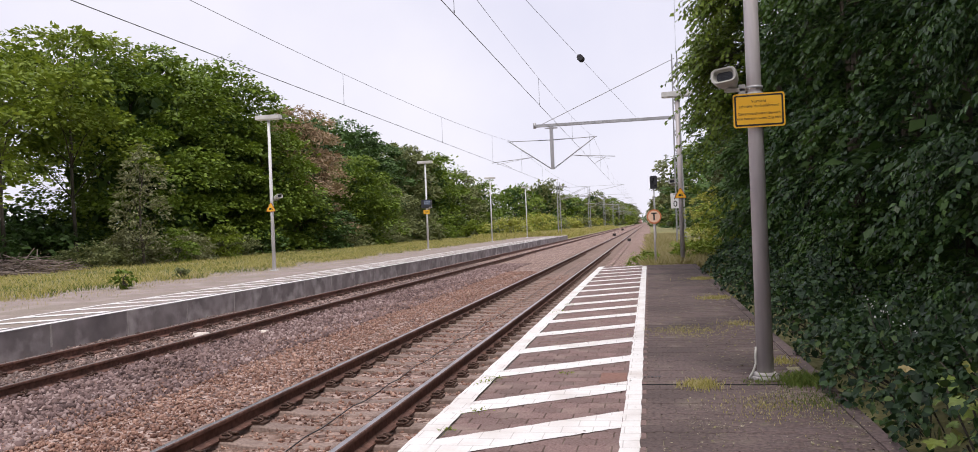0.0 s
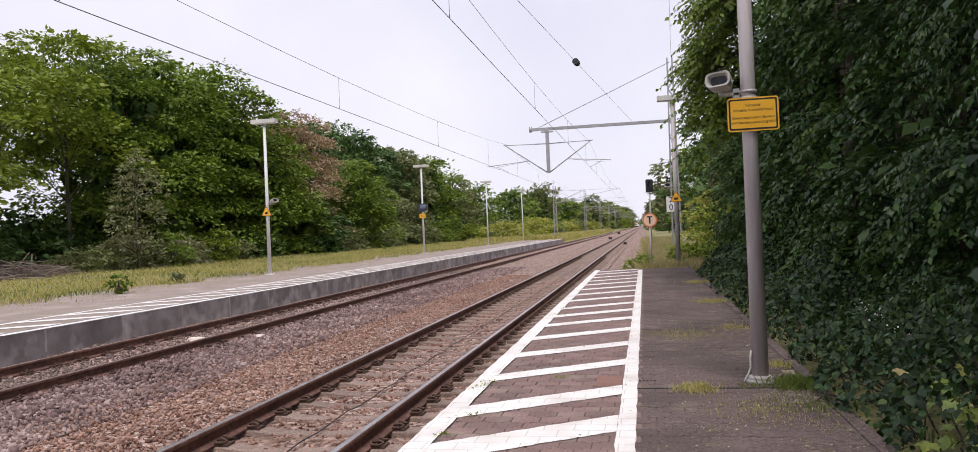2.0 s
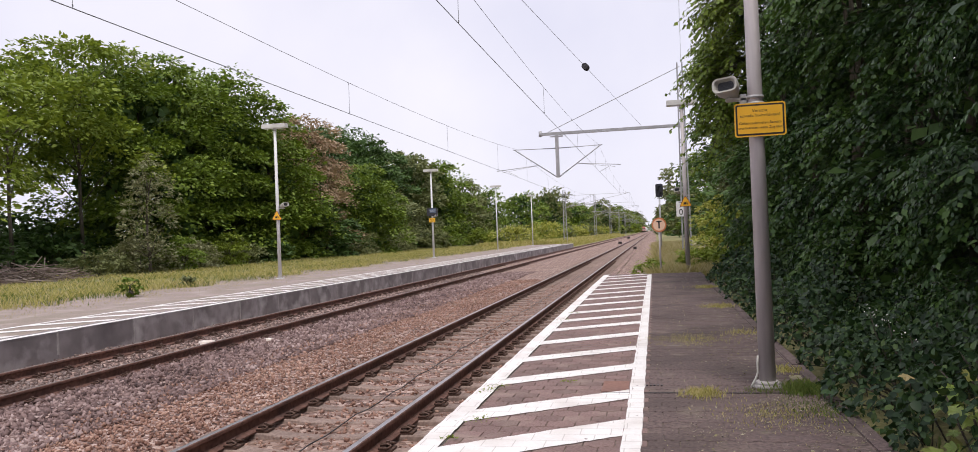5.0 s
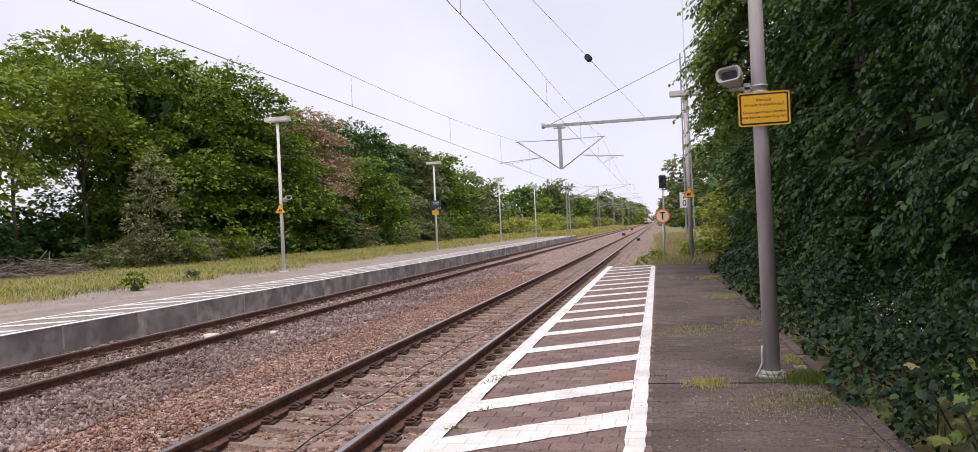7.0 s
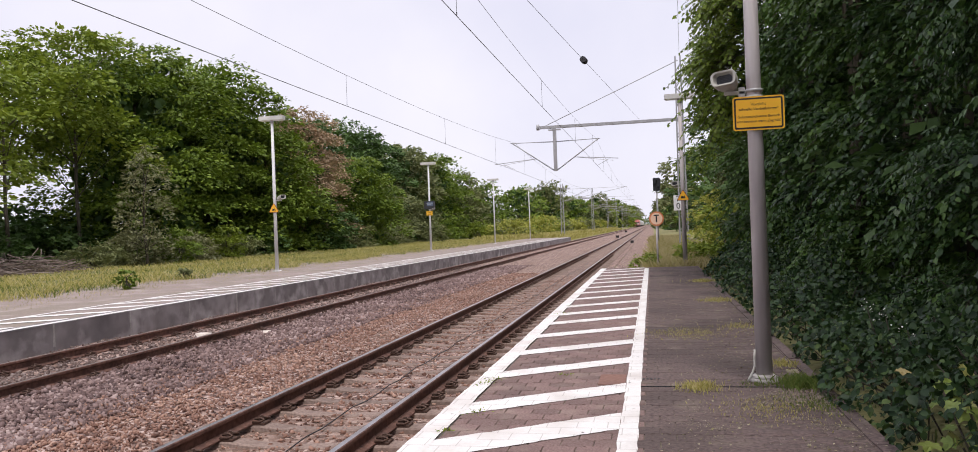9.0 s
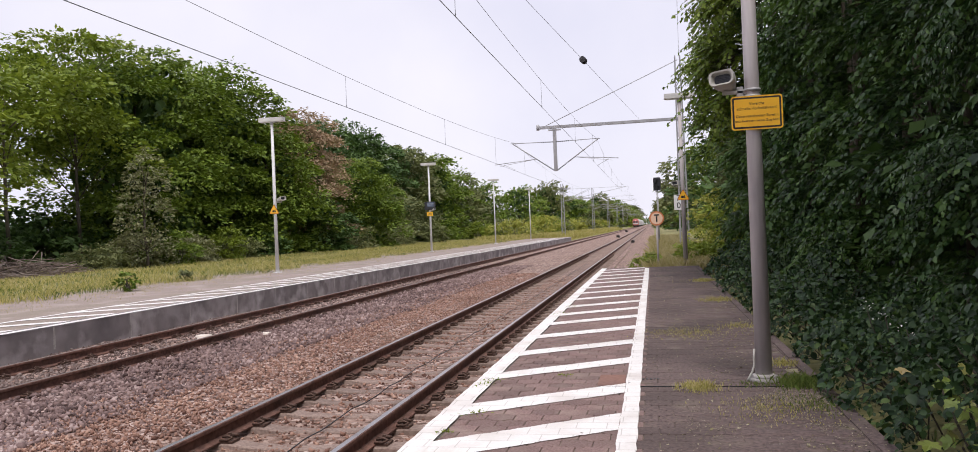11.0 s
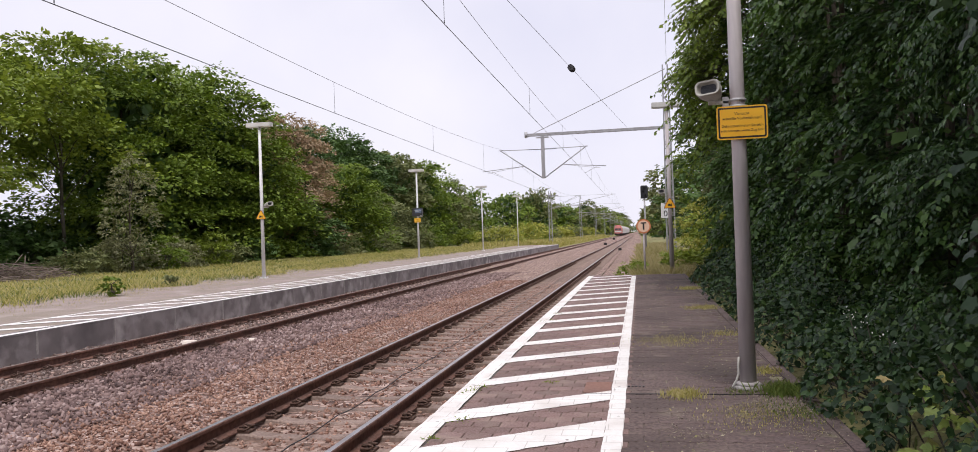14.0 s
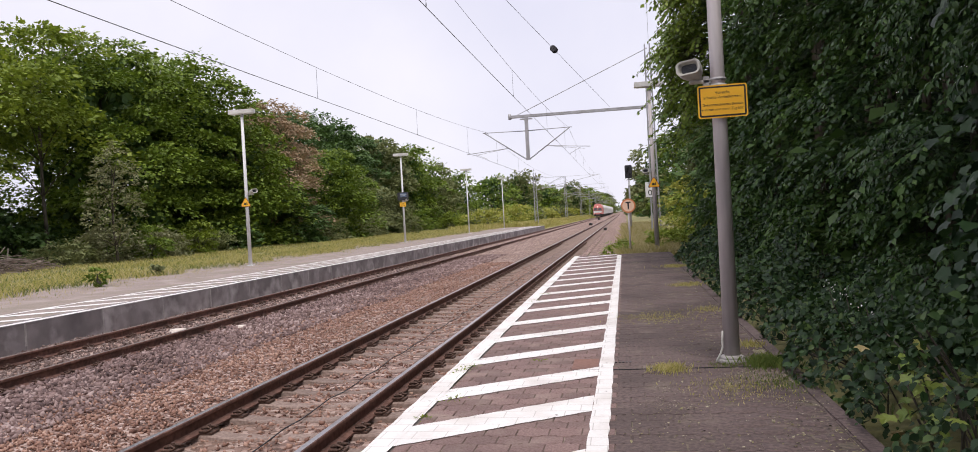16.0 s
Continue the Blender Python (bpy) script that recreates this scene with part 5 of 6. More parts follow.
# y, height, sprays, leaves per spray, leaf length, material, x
# the two nearest, maple-leaved trees take the shade-darkened leaf colour
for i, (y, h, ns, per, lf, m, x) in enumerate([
    (1.5, 6.5, 800, 12, 0.125, LEAF_SHADED, 2.9), (4.2, 7.5, 1300, 12, 0.105, LEAF_SHADED, 2.75), (6.9, 8.0, 1900, 20, 0.078, LEAF_HEDGE, 2.65),
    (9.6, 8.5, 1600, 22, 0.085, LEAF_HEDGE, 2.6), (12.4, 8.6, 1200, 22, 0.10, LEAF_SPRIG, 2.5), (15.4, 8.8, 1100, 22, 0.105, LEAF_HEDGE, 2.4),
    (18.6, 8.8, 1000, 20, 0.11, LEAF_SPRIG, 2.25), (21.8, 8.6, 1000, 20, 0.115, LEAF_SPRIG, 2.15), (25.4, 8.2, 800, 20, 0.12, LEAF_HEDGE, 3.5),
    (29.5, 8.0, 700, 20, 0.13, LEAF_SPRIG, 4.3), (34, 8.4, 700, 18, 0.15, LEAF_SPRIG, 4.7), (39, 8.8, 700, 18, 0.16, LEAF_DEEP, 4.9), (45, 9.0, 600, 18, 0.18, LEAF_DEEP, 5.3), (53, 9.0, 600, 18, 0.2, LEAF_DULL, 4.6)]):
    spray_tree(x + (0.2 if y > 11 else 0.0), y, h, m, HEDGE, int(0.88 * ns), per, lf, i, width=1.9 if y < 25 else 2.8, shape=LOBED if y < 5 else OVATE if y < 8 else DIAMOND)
# unseen trees added behind the camera to shade the hedge face and near paving
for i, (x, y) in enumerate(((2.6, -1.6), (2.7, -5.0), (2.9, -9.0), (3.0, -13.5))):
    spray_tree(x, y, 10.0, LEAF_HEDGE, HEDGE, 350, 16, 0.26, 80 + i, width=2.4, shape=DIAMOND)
    tree("deciduous_tree", 5.4, y - 1, 10.5, 3.2, LEAF_DEEP, "dark green tree added deeper in the thicket to block light", 60, 60, 0.18, 0.0, 0.4, "thicket trees", seed=270 + i, trunk=0.14)
for i, (x, y, z, k) in enumerate([(1.98, 20.5, 4.2, 150), (1.92, 22.0, 5.4, 170), (2.15, 19.5, 6.2, 160), (2.15, 23.5, 3.6, 110)]):
    spray_tree(x, y, 1.5, LEAF_FRESH, "leafy branch reaching out over the platform's end", k, 20, 0.13, 50 + i, width=0.8, z_lo=z, shape=DIAMOND, depth=0.9, spray=0.8)
# thicket trees added behind the hedge to close sky gaps and darken its depth
for i in range(12):
    tree("deciduous_tree", 6.7 + 0.4 * math.sin(i * 2.0), 1 + i * 4.4, 9.8 + math.sin(i * 1.3), 3.0, LEAF_DEEP, "dark green tree added deeper in the thicket to block light", 80, 70, 0.15, 0.0, 0.4, "thicket trees", seed=230 + i, trunk=0.14)


def bramble(x, y, w, h, n, leaf, seed, material, label, shape=ROUND):
    """A low mound of broad leaves at the platform's back edge."""
    g = np.random.default_rng(5000 + seed)
    e = thing("bramble_bush", label, "shrub", (x, y, -0.3), group="undergrowth at the platform")
    a = g.random(n) * 2 * np.pi
    q = np.sqrt(g.random(n))
    bx, by = q * np.cos(a) * w[0], q * np.sin(a) * w[1]
    lift = 1 + 0.25 * np.sin(bx * 5 + seed) * np.cos(by * 3.1 + seed)
    z = 0.1 + (0.3 + h) * np.sqrt(np.clip(1 - q ** 2, 0, 1)) * lift * (0.6 + 0.45 * g.random(n) ** 0.7)
    p = np.stack([bx, by, z], axis=1)
    # tangles with dark holes between
    ok = np.array([noise.noise((1.9 * (x + u), 1.9 * (y + v), 2.6 * d)) > -0.1 for u, v, d in p])
    p, bx, by, n = p[ok], bx[ok], by[ok], int(ok.sum())
    out = unit(np.stack([bx / w[0], by / w[1], np.full(n, 0.9)], axis=1))
    ax = unit(g.normal(size=(n, 3)) * 0.7 + np.array([-0.5, -0.4, -0.45]))
    nm = unit(out + 0.7 * g.normal(size=(n, 3)) + np.array([-0.1, -0.1, 0.5]))
    link("foliage", leaves("foliage", p, ax, nm, leaf * (0.4 + 1.0 * g.random(n) ** 1.5), shape, material), e)["kind"] = "stuff"
    b = bmesh.new()
    for i in range(14):
        j = int(g.integers(n))
        chain(b, [(0.15 * math.cos(i), 0.15 * math.sin(i * 2), -0.1), tuple(p[j] * 0.5 + np.array([0, 0, 0.1])), tuple(p[j])], 0.006, 4)
    part("stalk", b, M_BARK, e)
    return e


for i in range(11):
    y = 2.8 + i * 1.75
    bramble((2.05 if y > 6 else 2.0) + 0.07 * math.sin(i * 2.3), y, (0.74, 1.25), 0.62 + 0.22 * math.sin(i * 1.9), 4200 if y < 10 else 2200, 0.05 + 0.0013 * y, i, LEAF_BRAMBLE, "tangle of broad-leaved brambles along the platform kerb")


def blossoms():
    """Small white flower heads standing on the brambles."""
    g = np.random.default_rng(91)
    for bx, by, bz in ((1.72, 6.3, 0.60), (1.75, 5.9, 0.56), (1.74, 6.9, 0.62)):
        e = thing("bramble_blossom", "sprig of small white flowers among the brambles", "flower", (bx, by, bz), group="bramble blossoms")
        n = 13
        p = np.stack([0.05 * g.normal(size=n), 0.09 * g.normal(size=n), 0.035 * g.normal(size=n)], axis=1)
        link("petals", leaves("petals", p, g.normal(size=(n, 3)), np.array([-0.5, -0.6, 0.6]) + 0.4 * g.normal(size=(n, 3)), 0.010 + 0.010 * g.random(n), ROUND, M_PETAL), e)["kind"] = "stuff"
        part("stalk", chain(bmesh.new(), [(0.12, 0, -0.4), (0.03, 0, -0.15), (0, 0, 0)], 0.004, 4), M_BARK, e)


blossoms()


def sapling():
    """A young maple beside the kerb; each leaf is a piece of its own."""
    g = np.random.default_rng(77)
    e = thing("maple_sapling", "young maple with large yellow-green leaves beside the platform kerb", "shrub", (1.93, 4.90, -0.56))
    b = bmesh.new()
    tips = []
    for i in range(7):
        a = i * 0.9
        tip = Vector((0.28 * math.cos(a), 0.34 * math.sin(a), 0.62 + 0.09 * (i % 4)))
        chain(b, [(0, 0, 0), tuple(tip * 0.5 + Vector((0, 0, 0.06))), tuple(tip)], 0.007, 5)
        tips.append(tip)
    part("stem", b, M_BARK, e)
    t, f = MAPLE
    me = bpy.data.meshes.new("leaf")
    me.from_pydata([tuple(v) for v in t], [], [tuple(q) for q in f])
    m, n, l, p = nodes_of("maple_leaf_pieces")
    info, ramp = n.new("ShaderNodeObjectInfo"), n.new("ShaderNodeValToRGB")
    ramp.color_ramp.elements.new(0.6)
    for el, c, ps in zip(ramp.color_ramp.elements, ((0.15, 0.23, 0.04), (0.27, 0.33, 0.06), (0.30, 0.23, 0.10)), (0.0, 0.7, 1.0)):
        el.color, el.position = (*c, 1), ps
    l.new(info.outputs["Random"], ramp.inputs["Fac"])
    l.new(ramp.outputs["Color"], p.inputs["Base Color"])
    p.inputs["Roughness"].default_value = 0.45
    me.materials.append(m)
    for tip in tips:
        for k in range(10):
            q = Vector((g.normal() * 0.12, g.normal() * 0.12, g.normal() * 0.07))
            s = 0.07 + 0.045 * g.random()
            rot = Euler((radians(-25 + 30 * g.normal()), radians(20 * g.normal()), radians(150 + 70 * g.normal())))
            link("leaf", me, e, at=Matrix.LocRotScale(tip + q, rot, (s, s, s)))


sapling()


# ---- grass ----
def grass(name, n, area, h_lo, h_hi, width, material, label, seed, clump=0.0, z_of=None):
    """Blades of grass, each a narrow bent strip."""
    g = np.random.default_rng(seed)
    x, y = area(g, n)
    if clump:
        keep = np.array([noise.noise((a * clump, b * clump, seed)) for a, b in zip(x, y)]) + 0.25 * g.normal(size=n) > -0.05
        x, y = x[keep], y[keep]
    n = len(x)
    z = np.zeros(n) if z_of is None else z_of(x, y)
    h = h_lo + (h_hi - h_lo) * g.random(n)
    a = g.random(n) * 2 * np.pi
    bend = 0.9 * h * g.random(n)
    w = width * (0.6 + 0.8 * g.random(n))
    b0 = np.stack([x, y, z], axis=1)
    side = np.stack([np.cos(a), np.sin(a), np.zeros(n)], axis=1)
    fwd = np.stack([-np.sin(a + 0.4), np.cos(a + 0.4), np.zeros(n)], axis=1)
    up = np.array([0, 0, 1.0])
    v = np.stack([b0 - side * w[:, None], b0 + side * w[:, None], b0 + side * (w * 0.7)[:, None] + fwd * (bend * 0.4)[:, None] + up * (h * 0.6)[:, None],
                  b0 + fwd * bend[:, None] + up * h[:, None]], axis=1)
    idx = np.arange(n)[:, None] * 4 + np.arange(4)[None]
    return tagged(link(name, big_mesh(name, v.reshape(-1, 3), idx, material)), label, "grass", kind="stuff")


def meadow(g, n):
    y = 13 + 95 * g.random(n) ** 1.5
    lo = np.where(y < 100, -15.6 + 0.012 * np.minimum(y - 30, 0.0) ** 2 * -0.25, -12.5) + 0.5 * g.normal(size=n) * (g.random(n) < 0.35)
    x = lo - 0.3 * np.sin(y * 1.7) - 0.25 * np.sin(y * 0.6) - (34 + lo) * g.random(n) ** 1.15
    return x, y


grass("meadow_grass", 150000, meadow, 0.04, 0.25, 0.0055, BLADE, "tall dry yellow-green meadow grass between platform and wood", 11, clump=0.35)
grass("meadow_green_grass", 60000, meadow, 0.04, 0.2, 0.007, BLADE_GREEN, "green tufts in the meadow grass", 12, clump=0.5)
grass("meadow_fringe", 12000, lambda g, n: (-15.3 + 1.0 * g.normal(size=n) - 0.004 * (g.random(n) * 30), 12 + 70 * g.random(n) ** 1.5), 0.015, 0.06, 0.004, BLADE_TAN, "short dry grass creeping over the gritty platform", 17, clump=0.9)
grass("trackside_grass", 30000, lambda g, n: (-11.0 - 12 * g.random(n), 101 + 200 * g.random(n) ** 1.4), 0.25, 0.8, 0.04, BLADE, "tall dry grass beside the far track", 13, z_of=lambda x, y: np.where(x > -12.5, -0.5, -0.1))
grass("bank_grass", 24000, lambda g, n: (0.0 + 2.6 * g.random(n), 25.4 + 60 * g.random(n) ** 1.6), 0.2, 0.75, 0.0055, BLADE_TAN, "tall grass at the end of the near platform", 14, z_of=lambda x, y: np.full(len(x), -0.5))
for i, (x, y, r, n, h) in enumerate([(0.38, 6.62, 0.15, 420, 0.085), (1.18, 6.75, 0.2, 900, 0.12), (0.82, 6.78, 0.14, 160, 0.04), (1.18, 6.1, 0.3, 520, 0.045), (1.2, 7.7, 0.13, 200, 0.08), (0.5, 9.9, 0.5, 600, 0.035), (0.3, 9.9, 0.4, 300, 0.03), (0.85, 5.9, 0.4, 700, 0.03), (1.1, 10.5, 0.25, 250, 0.06), (1.1, 14, 0.3, 500, 0.08), (1.15, 18.5, 0.3, 500, 0.1)]):
    grass("grass_tuft", n, lambda g, k: (x + r * 0.5 * g.normal(size=k), y + r * 0.6 * g.normal(size=k)), h * 0.2, h * 0.75, 0.003, BLADE_GREEN if i in (1, 2, 3) else BLADE, "tuft of grass growing out of the paving joints", 20 + i)["kind"] = "stuff"
for i, (x, y, r) in enumerate([(-1.27, 5.62, 0.05), (-1.45, 6.71, 0.05), (-1.39, 5.11, 0.03), (-1.40, 6.9, 0.05), (-1.37, 12.2, 0.07), (-1.36, 13.3, 0.05), (-0.8, 7.1, 0.04)]):
    g = np.random.default_rng(600 + i)
    n = 26 if r < 0.1 else 60
    p = np.stack([x + r * g.normal(size=n), y + r * g.normal(size=n), 0.006 + 0.3 * r * g.random(n)], axis=1)
    ax = unit(p - np.array([x, y, -0.03]) + 0.02 * g.normal(size=(n, 3)))
    tagged(link("weed", leaves("weed", p, ax, unit(np.array([0, 0, 1.0]) + 0.4 * g.normal(size=(n, 3))), 0.015 + 0.018 * g.random(n), OVATE, LEAF_LIGHT)), "small green weed in a paving joint", "weed", group="paving weeds", kind="stuff")
tree("shrub", 1.5, 29.3, 1.2, 0.8, LEAF_LIGHT, "low leafy shrub in the grass past the platform's end", 60, 70, 0.07, 0.0, 0.6, "", seed=300, trunk=0.02, z0=-0.5)
for i, (x, y, h, r) in enumerate(((2.55, 27.6, 2.3, 0.8), (2.7, 30.5, 2.8, 0.95), (2.9, 34.0, 2.6, 1.0), (2.9, 38.5, 3.0, 1.1))):
    tree("shrub", x, y, h, r, [LEAF_LIGHT, LEAF_YELLOW][i % 2], "sunlit yellow-green shrub beside the grass bank", 50, 70, 0.09, 0.0, 0.6, "shrubs by the grass bank", seed=310 + i, trunk=0.03, z0=-0.3)
tree("shrub", -0.2, 27.2, 0.85, 0.55, LEAF_LIGHT, "low yellow-green weeds at the platform's end", 40, 60, 0.06, 0.0, 0.7, "", seed=301, trunk=0.02, z0=-0.5)


def brush_pile():
    g = np.random.default_rng(9)
    b = bmesh.new()
    for i in range(420):
        c = Vector((-27.5 - 3.2 * g.random(), 30.2 + 3.4 * g.normal() * 0.6, 0.1 + 0.9 * g.random() ** 1.5))
        c.z *= max(0.2, 1 - abs(c.y - 30.5) / 5)
        d = Vector((g.normal() * 0.6, g.normal(), g.normal() * 0.22)).normalized() * (0.5 + g.random())
        tube(b, c - d, c + d, 0.022, 0.007, 4)
    return tagged(part("brush_pile", b, M_DEADWOOD, None), "heap of cut grey-brown branches at the wood's edge", "brush pile", kind="stuff")


brush_pile()


def paving_litter():
    """Crumbs of soil, moss and dry leaf lying on the back half of the paving."""
    g = np.random.default_rng(31)
    n = 11000
    y = 3.6 + 20 * g.random(n) ** 1.7
    x = 0.0 + 1.36 * g.random(n) ** 0.75
    dens = np.array([noise.noise((a * 2.2, b * 1.6, 5.0)) + 0.6 * noise.noise((a * 7, b * 6, 2.0)) for a, b in zip(x, y)]) + 0.25 * g.normal(size=n)
    x, y = x[dens > 0.12], y[dens > 0.12]
    n = len(x)
    p = np.stack([x, y, 0.006 + 0.004 * g.random(n)], axis=1)
    ax = np.stack([g.normal(size=n), g.normal(size=n), 0.15 * g.normal(size=n)], axis=1)
    nm = np.array([0, 0, 1.0]) + 0.3 * g.normal(size=(n, 3))
    me = leaves("paving_litter", p, ax, nm, 0.007 + 0.022 * g.random(n) ** 2, DIAMOND, M_LITTER)
    return tagged(link("paving_litter", me), "crumbs of moss, soil and dry leaf on the paving", "litter", kind="stuff")


paving_litter()


def sand_patch():
    """Pale sand washed out of the joints, lying in patches round the post."""
    g = np.random.default_rng(37)
    n = 16000
    x, y = 0.2 + 1.1 * g.random(n), 4.6 + 2.3 * g.random(n) ** 0.8
    row = np.abs((y / 0.165) % 1.0 - 0.5)
    dens = np.array([noise.noise((a * 2.4, b * 2.0, 15.0)) + 0.5 * noise.noise((a * 8, b * 7, 12.0)) for a, b in zip(x, y)]) + 0.2 * g.normal(size=n) + 0.5 * (row - 0.33)
    ok = dens > 0.16 + 0.35 * np.abs(y - 6.1) ** 1.5
    x, y = x[ok], y[ok]
    n = len(x)
    p = np.stack([x, y, 0.0055 + 0.003 * g.random(n)], axis=1)
    ax = np.stack([g.normal(size=n), g.normal(size=n), 0.1 * g.normal(size=n)], axis=1)
    me = leaves("sand_patch", p, ax, np.array([0, 0, 1.0]) + 0.2 * g.normal(size=(n, 3)), 0.005 + 0.010 * g.random(n), DIAMOND, M_SAND)
    return tagged(link("sand_patch", me), "pale sand and dry moss lying in patches on the paving", "sand", kind="stuff")


sand_patch()
for sx, sy, w in ((-8.59, 13.75, 0.19), (-7.37, 14.0, 0.15)):
    b = bmesh.new()
    prism(b, [(w * math.cos(k * 0.785) * (1 + 0.25 * math.sin(k * 2.3)), 0.9 * w * math.sin(k * 0.785) * (1 + 0.3 * math.cos(k * 1.9))) for k in range(8)], lambda u, v, z: (sx + u * (1 - z * 4), sy + v * (1 - z * 4), -0.50 + z), 0.055)
    tagged(part("pale_stone", b, surface("pale_limestone", (0.62, 0.54, 0.48), (0.74, 0.66, 0.60), 0.9, 20.0, bump=0.4), None), "flat pale stone lying in the ballast", "stone", group="pale stones in the ballast")
b = bmesh.new()
box(b, -0.45, P_BACK - 0.13, 6.675, 6.683, -0.006, 0.0052)
tagged(part("expansion_seam", b, M_BLACK, platform_right), "dark seam across the paving")
b = bmesh.new()
box(b, -0.47, -0.24, 6.74, 7.20, -0.02, 0.0035, 0.003)
tagged(part("red_slab", b, surface("reddish_slab", (0.21, 0.105, 0.082), (0.27, 0.145, 0.115), 0.9, 30.0, 2.0, (0.16, 0.10, 0.085)), platform_right), "reddish square paving slab")
for bx, by, bs in ((-4.84, 113.5, 0.24), (-5.9, 185.0, 0.3), (-1.95, 80.0, 0.17)):
    e = thing("trackside_box", "small dark cable box in the ballast beside the rail", "cable box", (bx, by, -0.5), group="trackside boxes")
    part("housing", box(bmesh.new(), -bs, bs, -bs, bs, -0.05, bs * 1.3, 0.04), M_UNDER, e)
    part("lid", box(bmesh.new(), -bs * 1.08, bs * 1.08, -bs * 1.08, bs * 1.08, bs * 1.3, bs * 1.45, 0.02), M_DARK, e)
b = bmesh.new()
for k in range(6):
    box(b, -0.125 + k * 0.032, -0.125 + k * 0.032 + 0.018, 7.0, 7.03, -0.01, 0.0045)
tagged(part("drain_slots", b, M_BLACK, None), "row of small dark drain slots in the paving", "drain")


# ---- train ----
def train():
    """A red electric locomotive with white coaches; the front of the engine is at the origin and looks along -y."""
    e = thing("passenger_train", "red electric locomotive drawing white passenger coaches", "train", (FAR_X, 900, RAIL_Z))

    def shell(name, y0, y1, mat, label, slope=0.0, h=4.4, w=1.46):
        b = bmesh.new()
        o = [(-w, 0.95), (w, 0.95), (w, 3.1), (w - 0.1, 3.5), (w - 0.5, h - 0.12), (w - 0.9, h), (0.9 - w, h), (0.5 - w, h - 0.12), (0.1 - w, 3.5), (-w, 3.1)]
        prism(b, o, lambda u, v, d: (u, (y0 + slope * max(0, v - 1.9) if d == 0 else y1 - slope * max(0, v - 1.9)), v), 1.0)
        return part(name, b, mat, e, label)

    loco = shell("locomotive_body", 0, 18.9, M_RED, "red locomotive body", 0.3)
    b = bmesh.new()
    for s in (-1, 1):
        prism(b, [(s * 0.08, 2.25), (s * 1.25, 2.25), (s * 1.15, 3.1), (s * 0.08, 3.1)], lambda u, v, d: (u, 0.3 * max(0, v - 1.9) - 0.02 + d, v), 0.03)
    part("windscreen", b, M_GLASS, loco)
    b = bmesh.new()
    box(b, -1.40, 1.40, -0.03, 0.01, 1.5, 2.05)
    part("white_band", b, M_COACH, loco)
    for lx, lz in ((-0.95, 1.5), (0.95, 1.5), (0, 3.45)):
        b = bmesh.new()
        tube(b, (lx, 0.0 if lz < 2 else 0.44, lz), (lx, -0.06 if lz < 2 else 0.38, lz), 0.09, 0.09, 12)
        part("headlight", b, M_BEAM, loco)
    b = bmesh.new()
    box(b, -1.35, 1.35, -0.2, 0.3, 0.35, 0.95)
    for s in (-1, 1):
        tube(b, (s * 0.87, -0.2, 1.05), (s * 0.87, -0.62, 1.05), 0.2, 0.2, 12)
    part("buffer_beam", b, M_UNDER, e)
    b = bmesh.new()
    chain(b, [(0, 3.0, 3.9), (0, 4.6, 4.5), (0, 3.2, 5.4)], 0.05, 6)
    box(b, -0.8, 0.8, 3.1, 3.3, 5.4, 5.46)
    part("pantograph", b, M_UNDER, e)
    for k in range(9):
        y0 = 19.4 + k * 26.4
        body = shell("coach_body", y0, y0 + 26.0, M_COACH, "plain white coach", 0.05)
        b = bmesh.new()
        box(b, -1.2, 1.2, y0 + 1, y0 + 25, 0.45, 0.95)
        part("underframe", b, M_UNDER, e)
    for yb in [3.3, 6.0, 12.9, 15.6] + [19.4 + k * 26.4 + o for k in range(9) for o in (2.5, 5.0, 21, 23.5)]:
        b = bmesh.new()
        for s in (-1, 1):
            tube(b, (s * 0.68, yb, 0.5), (s * 0.82, yb, 0.5), 0.5, 0.5, 16)
        tube(b, (-0.7, yb, 0.5), (0.7, yb, 0.5), 0.08, 0.08, 8)
        part("wheelset", b, M_UNDER, e)
    return e


the_train = train()

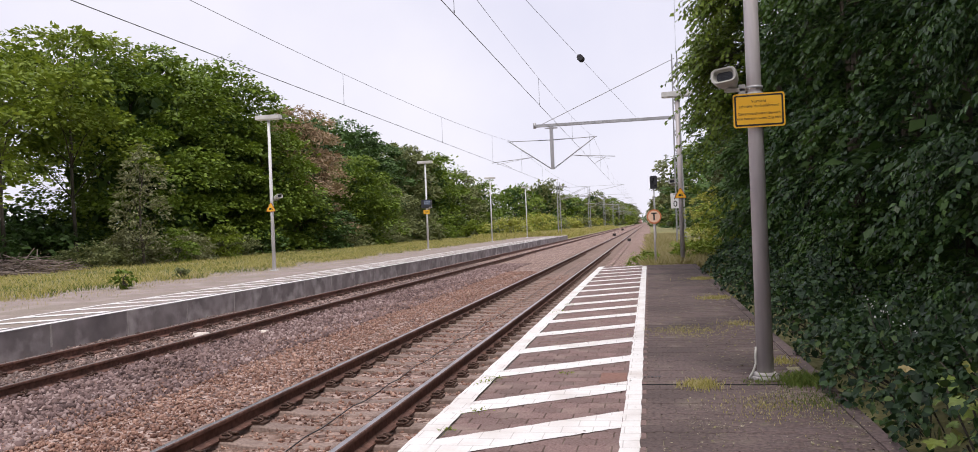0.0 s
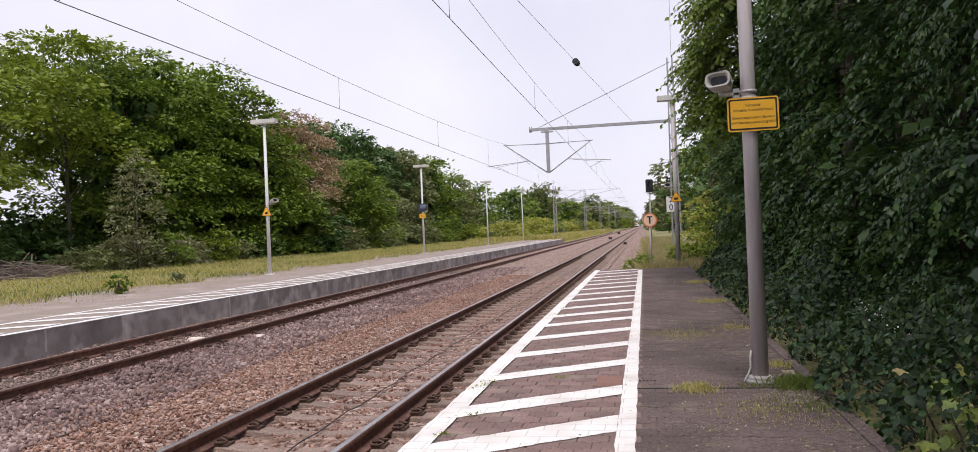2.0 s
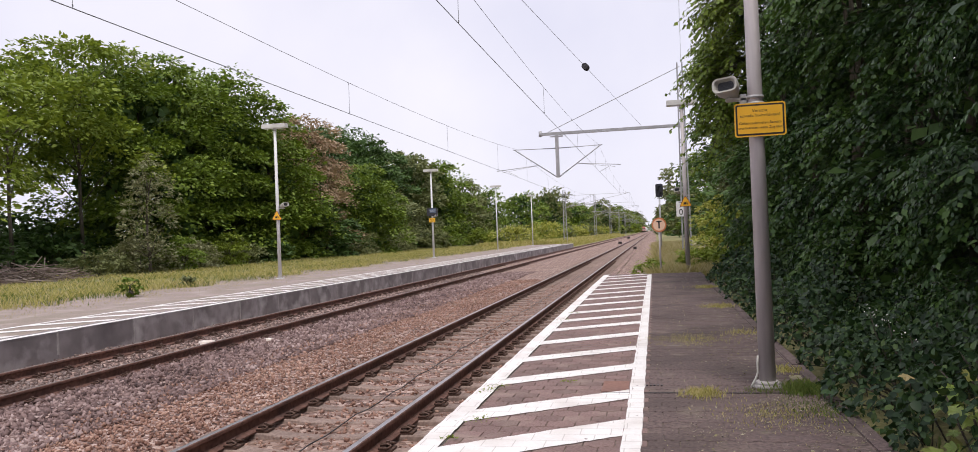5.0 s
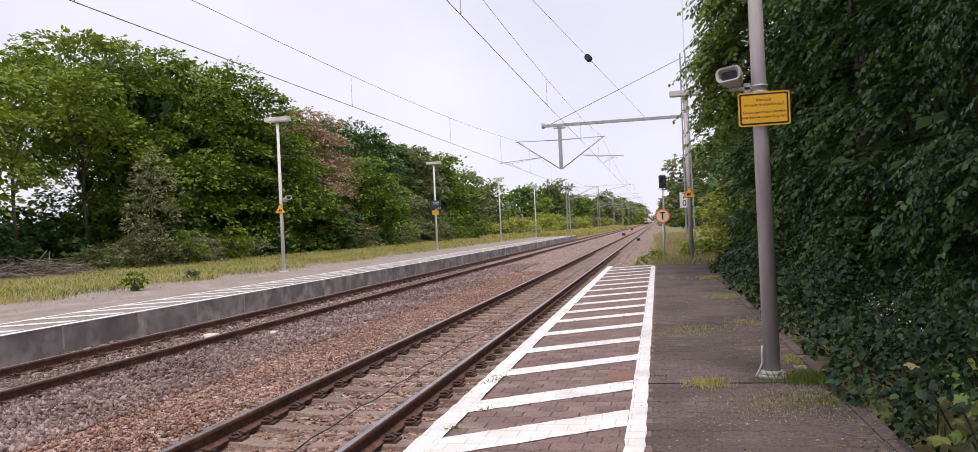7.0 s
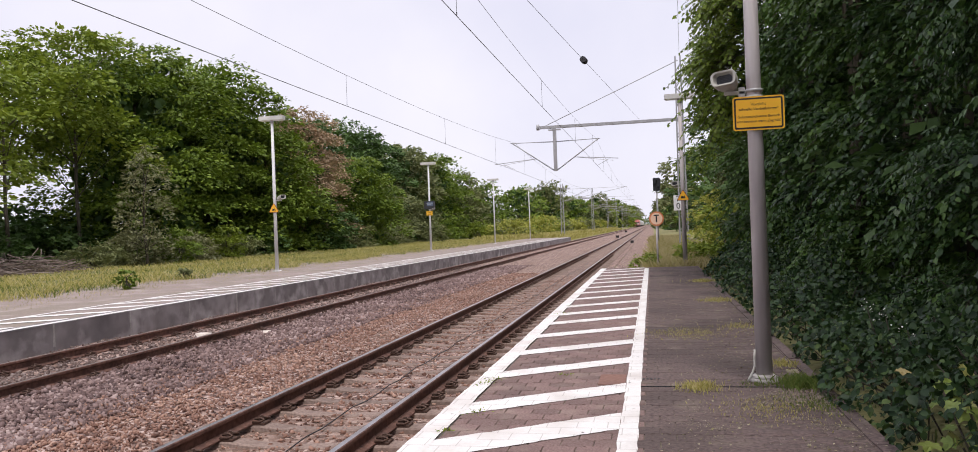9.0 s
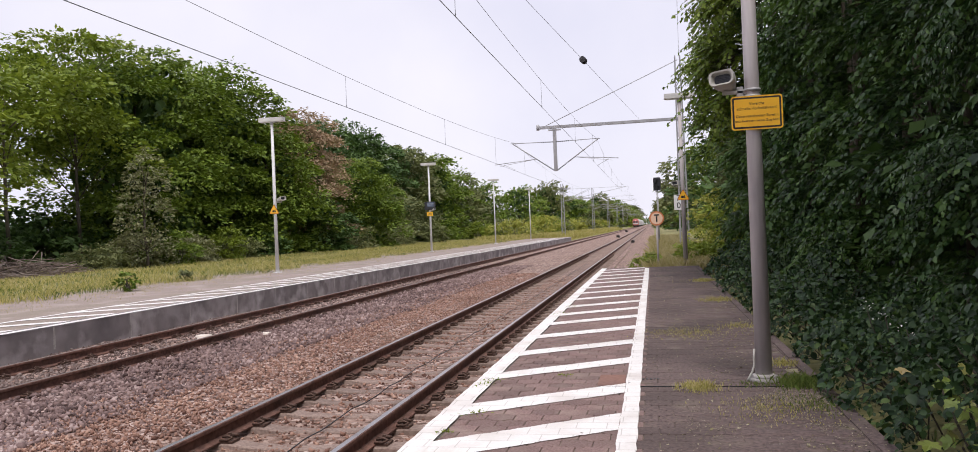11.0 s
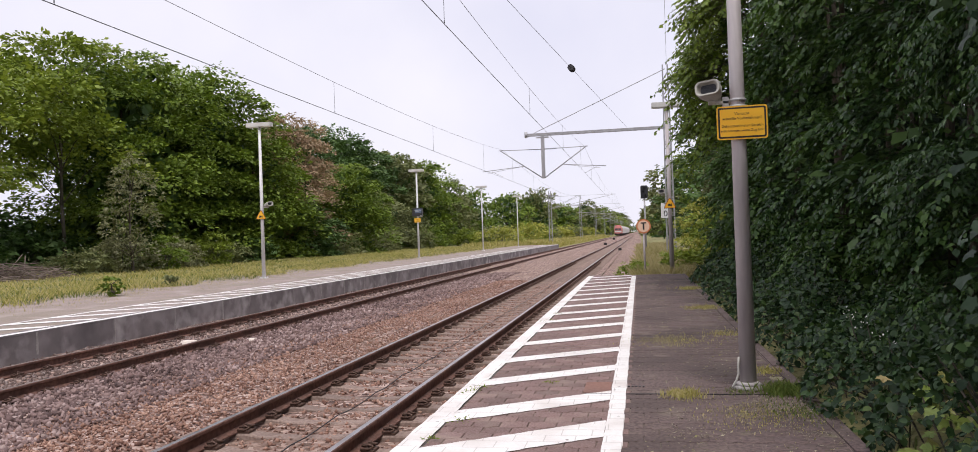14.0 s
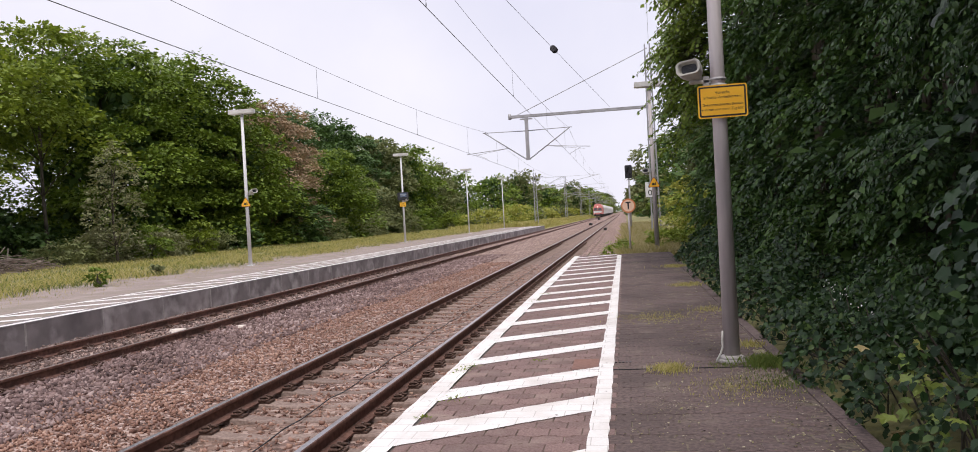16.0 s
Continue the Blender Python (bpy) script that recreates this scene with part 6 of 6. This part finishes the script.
# ---- paving pieces ----
def dirt_film():
    """Soil and moss washed over the back half of the paving: it fills the joints and here and there covers the stones."""
    xs, ys = np.arange(0.02, P_BACK - 0.11, 0.05), np.concatenate([np.arange(-31.5, 0, 0.5), np.arange(0, P_END, 0.08)])
    v = np.array([(x, y, -0.0035 + 0.0042 * noise.noise((x * 1.7, y * 1.1, 4)) + 0.003 * noise.noise((x * 7, y * 6, 1)) - 0.004 * max(0.0, (0.25 - x) / 0.25)) for y in ys for x in xs])
    k = len(xs)
    q = np.array([(j * k + i, j * k + i + 1, (j + 1) * k + i + 1, (j + 1) * k + i) for j in range(len(ys) - 1) for i in range(k - 1)])
    me = big_mesh("dirt_film", v, q, M_SOIL)
    me.shade_smooth()
    return link("dirt_film", me, platform_right, "thin film of soil and moss over the paving")


dirt_film()
PAVER = paver_mesh("paver", M_PAVER)
PAVER_DIRTY = paver_mesh("dirty_paver", M_MOSS)
rest, rest_dirty, count = [], [], 0
row, y = 0, -2.0 - 0.165 * 60
while y < P_END - 0.05:
    x = P_EDGE + 0.279 + (0.103 if row % 2 else 0.0)
    if row % 2:
        rest.append(pose(P_EDGE + 0.2265, y, -0.001) @ Matrix.Diagonal((0.47, 1, 1, 1)))
    while x < P_BACK - 0.2:
        dirty = x > -0.16
        j = 0.0012
        m = pose(x, y, -0.001 + j * math.sin(row * 7.1 + x * 31), 0.5 * math.sin(x * 40 + y), 0.4 * math.sin(x * 23 + y * 9), 0.5 * math.sin(x * 17 + y * 5))
        if 4.4 < y < 9.0 and x < 0.75 and count < 300:
            link("paver", PAVER_DIRTY if dirty else PAVER, platform_right, at=m)
            count += 1
        else:
            (rest_dirty if dirty else rest).append(m)
        x += 0.206
    row += 1
    y += 0.165
joined("further_pavers", PAVER, rest, platform_right, M_PAVER, "rows of reddish-grey interlocking pavers")
joined("dirty_pavers", PAVER_DIRTY, rest_dirty, platform_right, M_MOSS, "mossy dirt-covered pavers")


def motions():
    walk(the_train, [(t, pose(FAR_X, y, RAIL_Z)) for t, y in ((0, 860), (4, 690), (9, 487), (12.5, 368), (14, 324), (16, 259))])


motions()
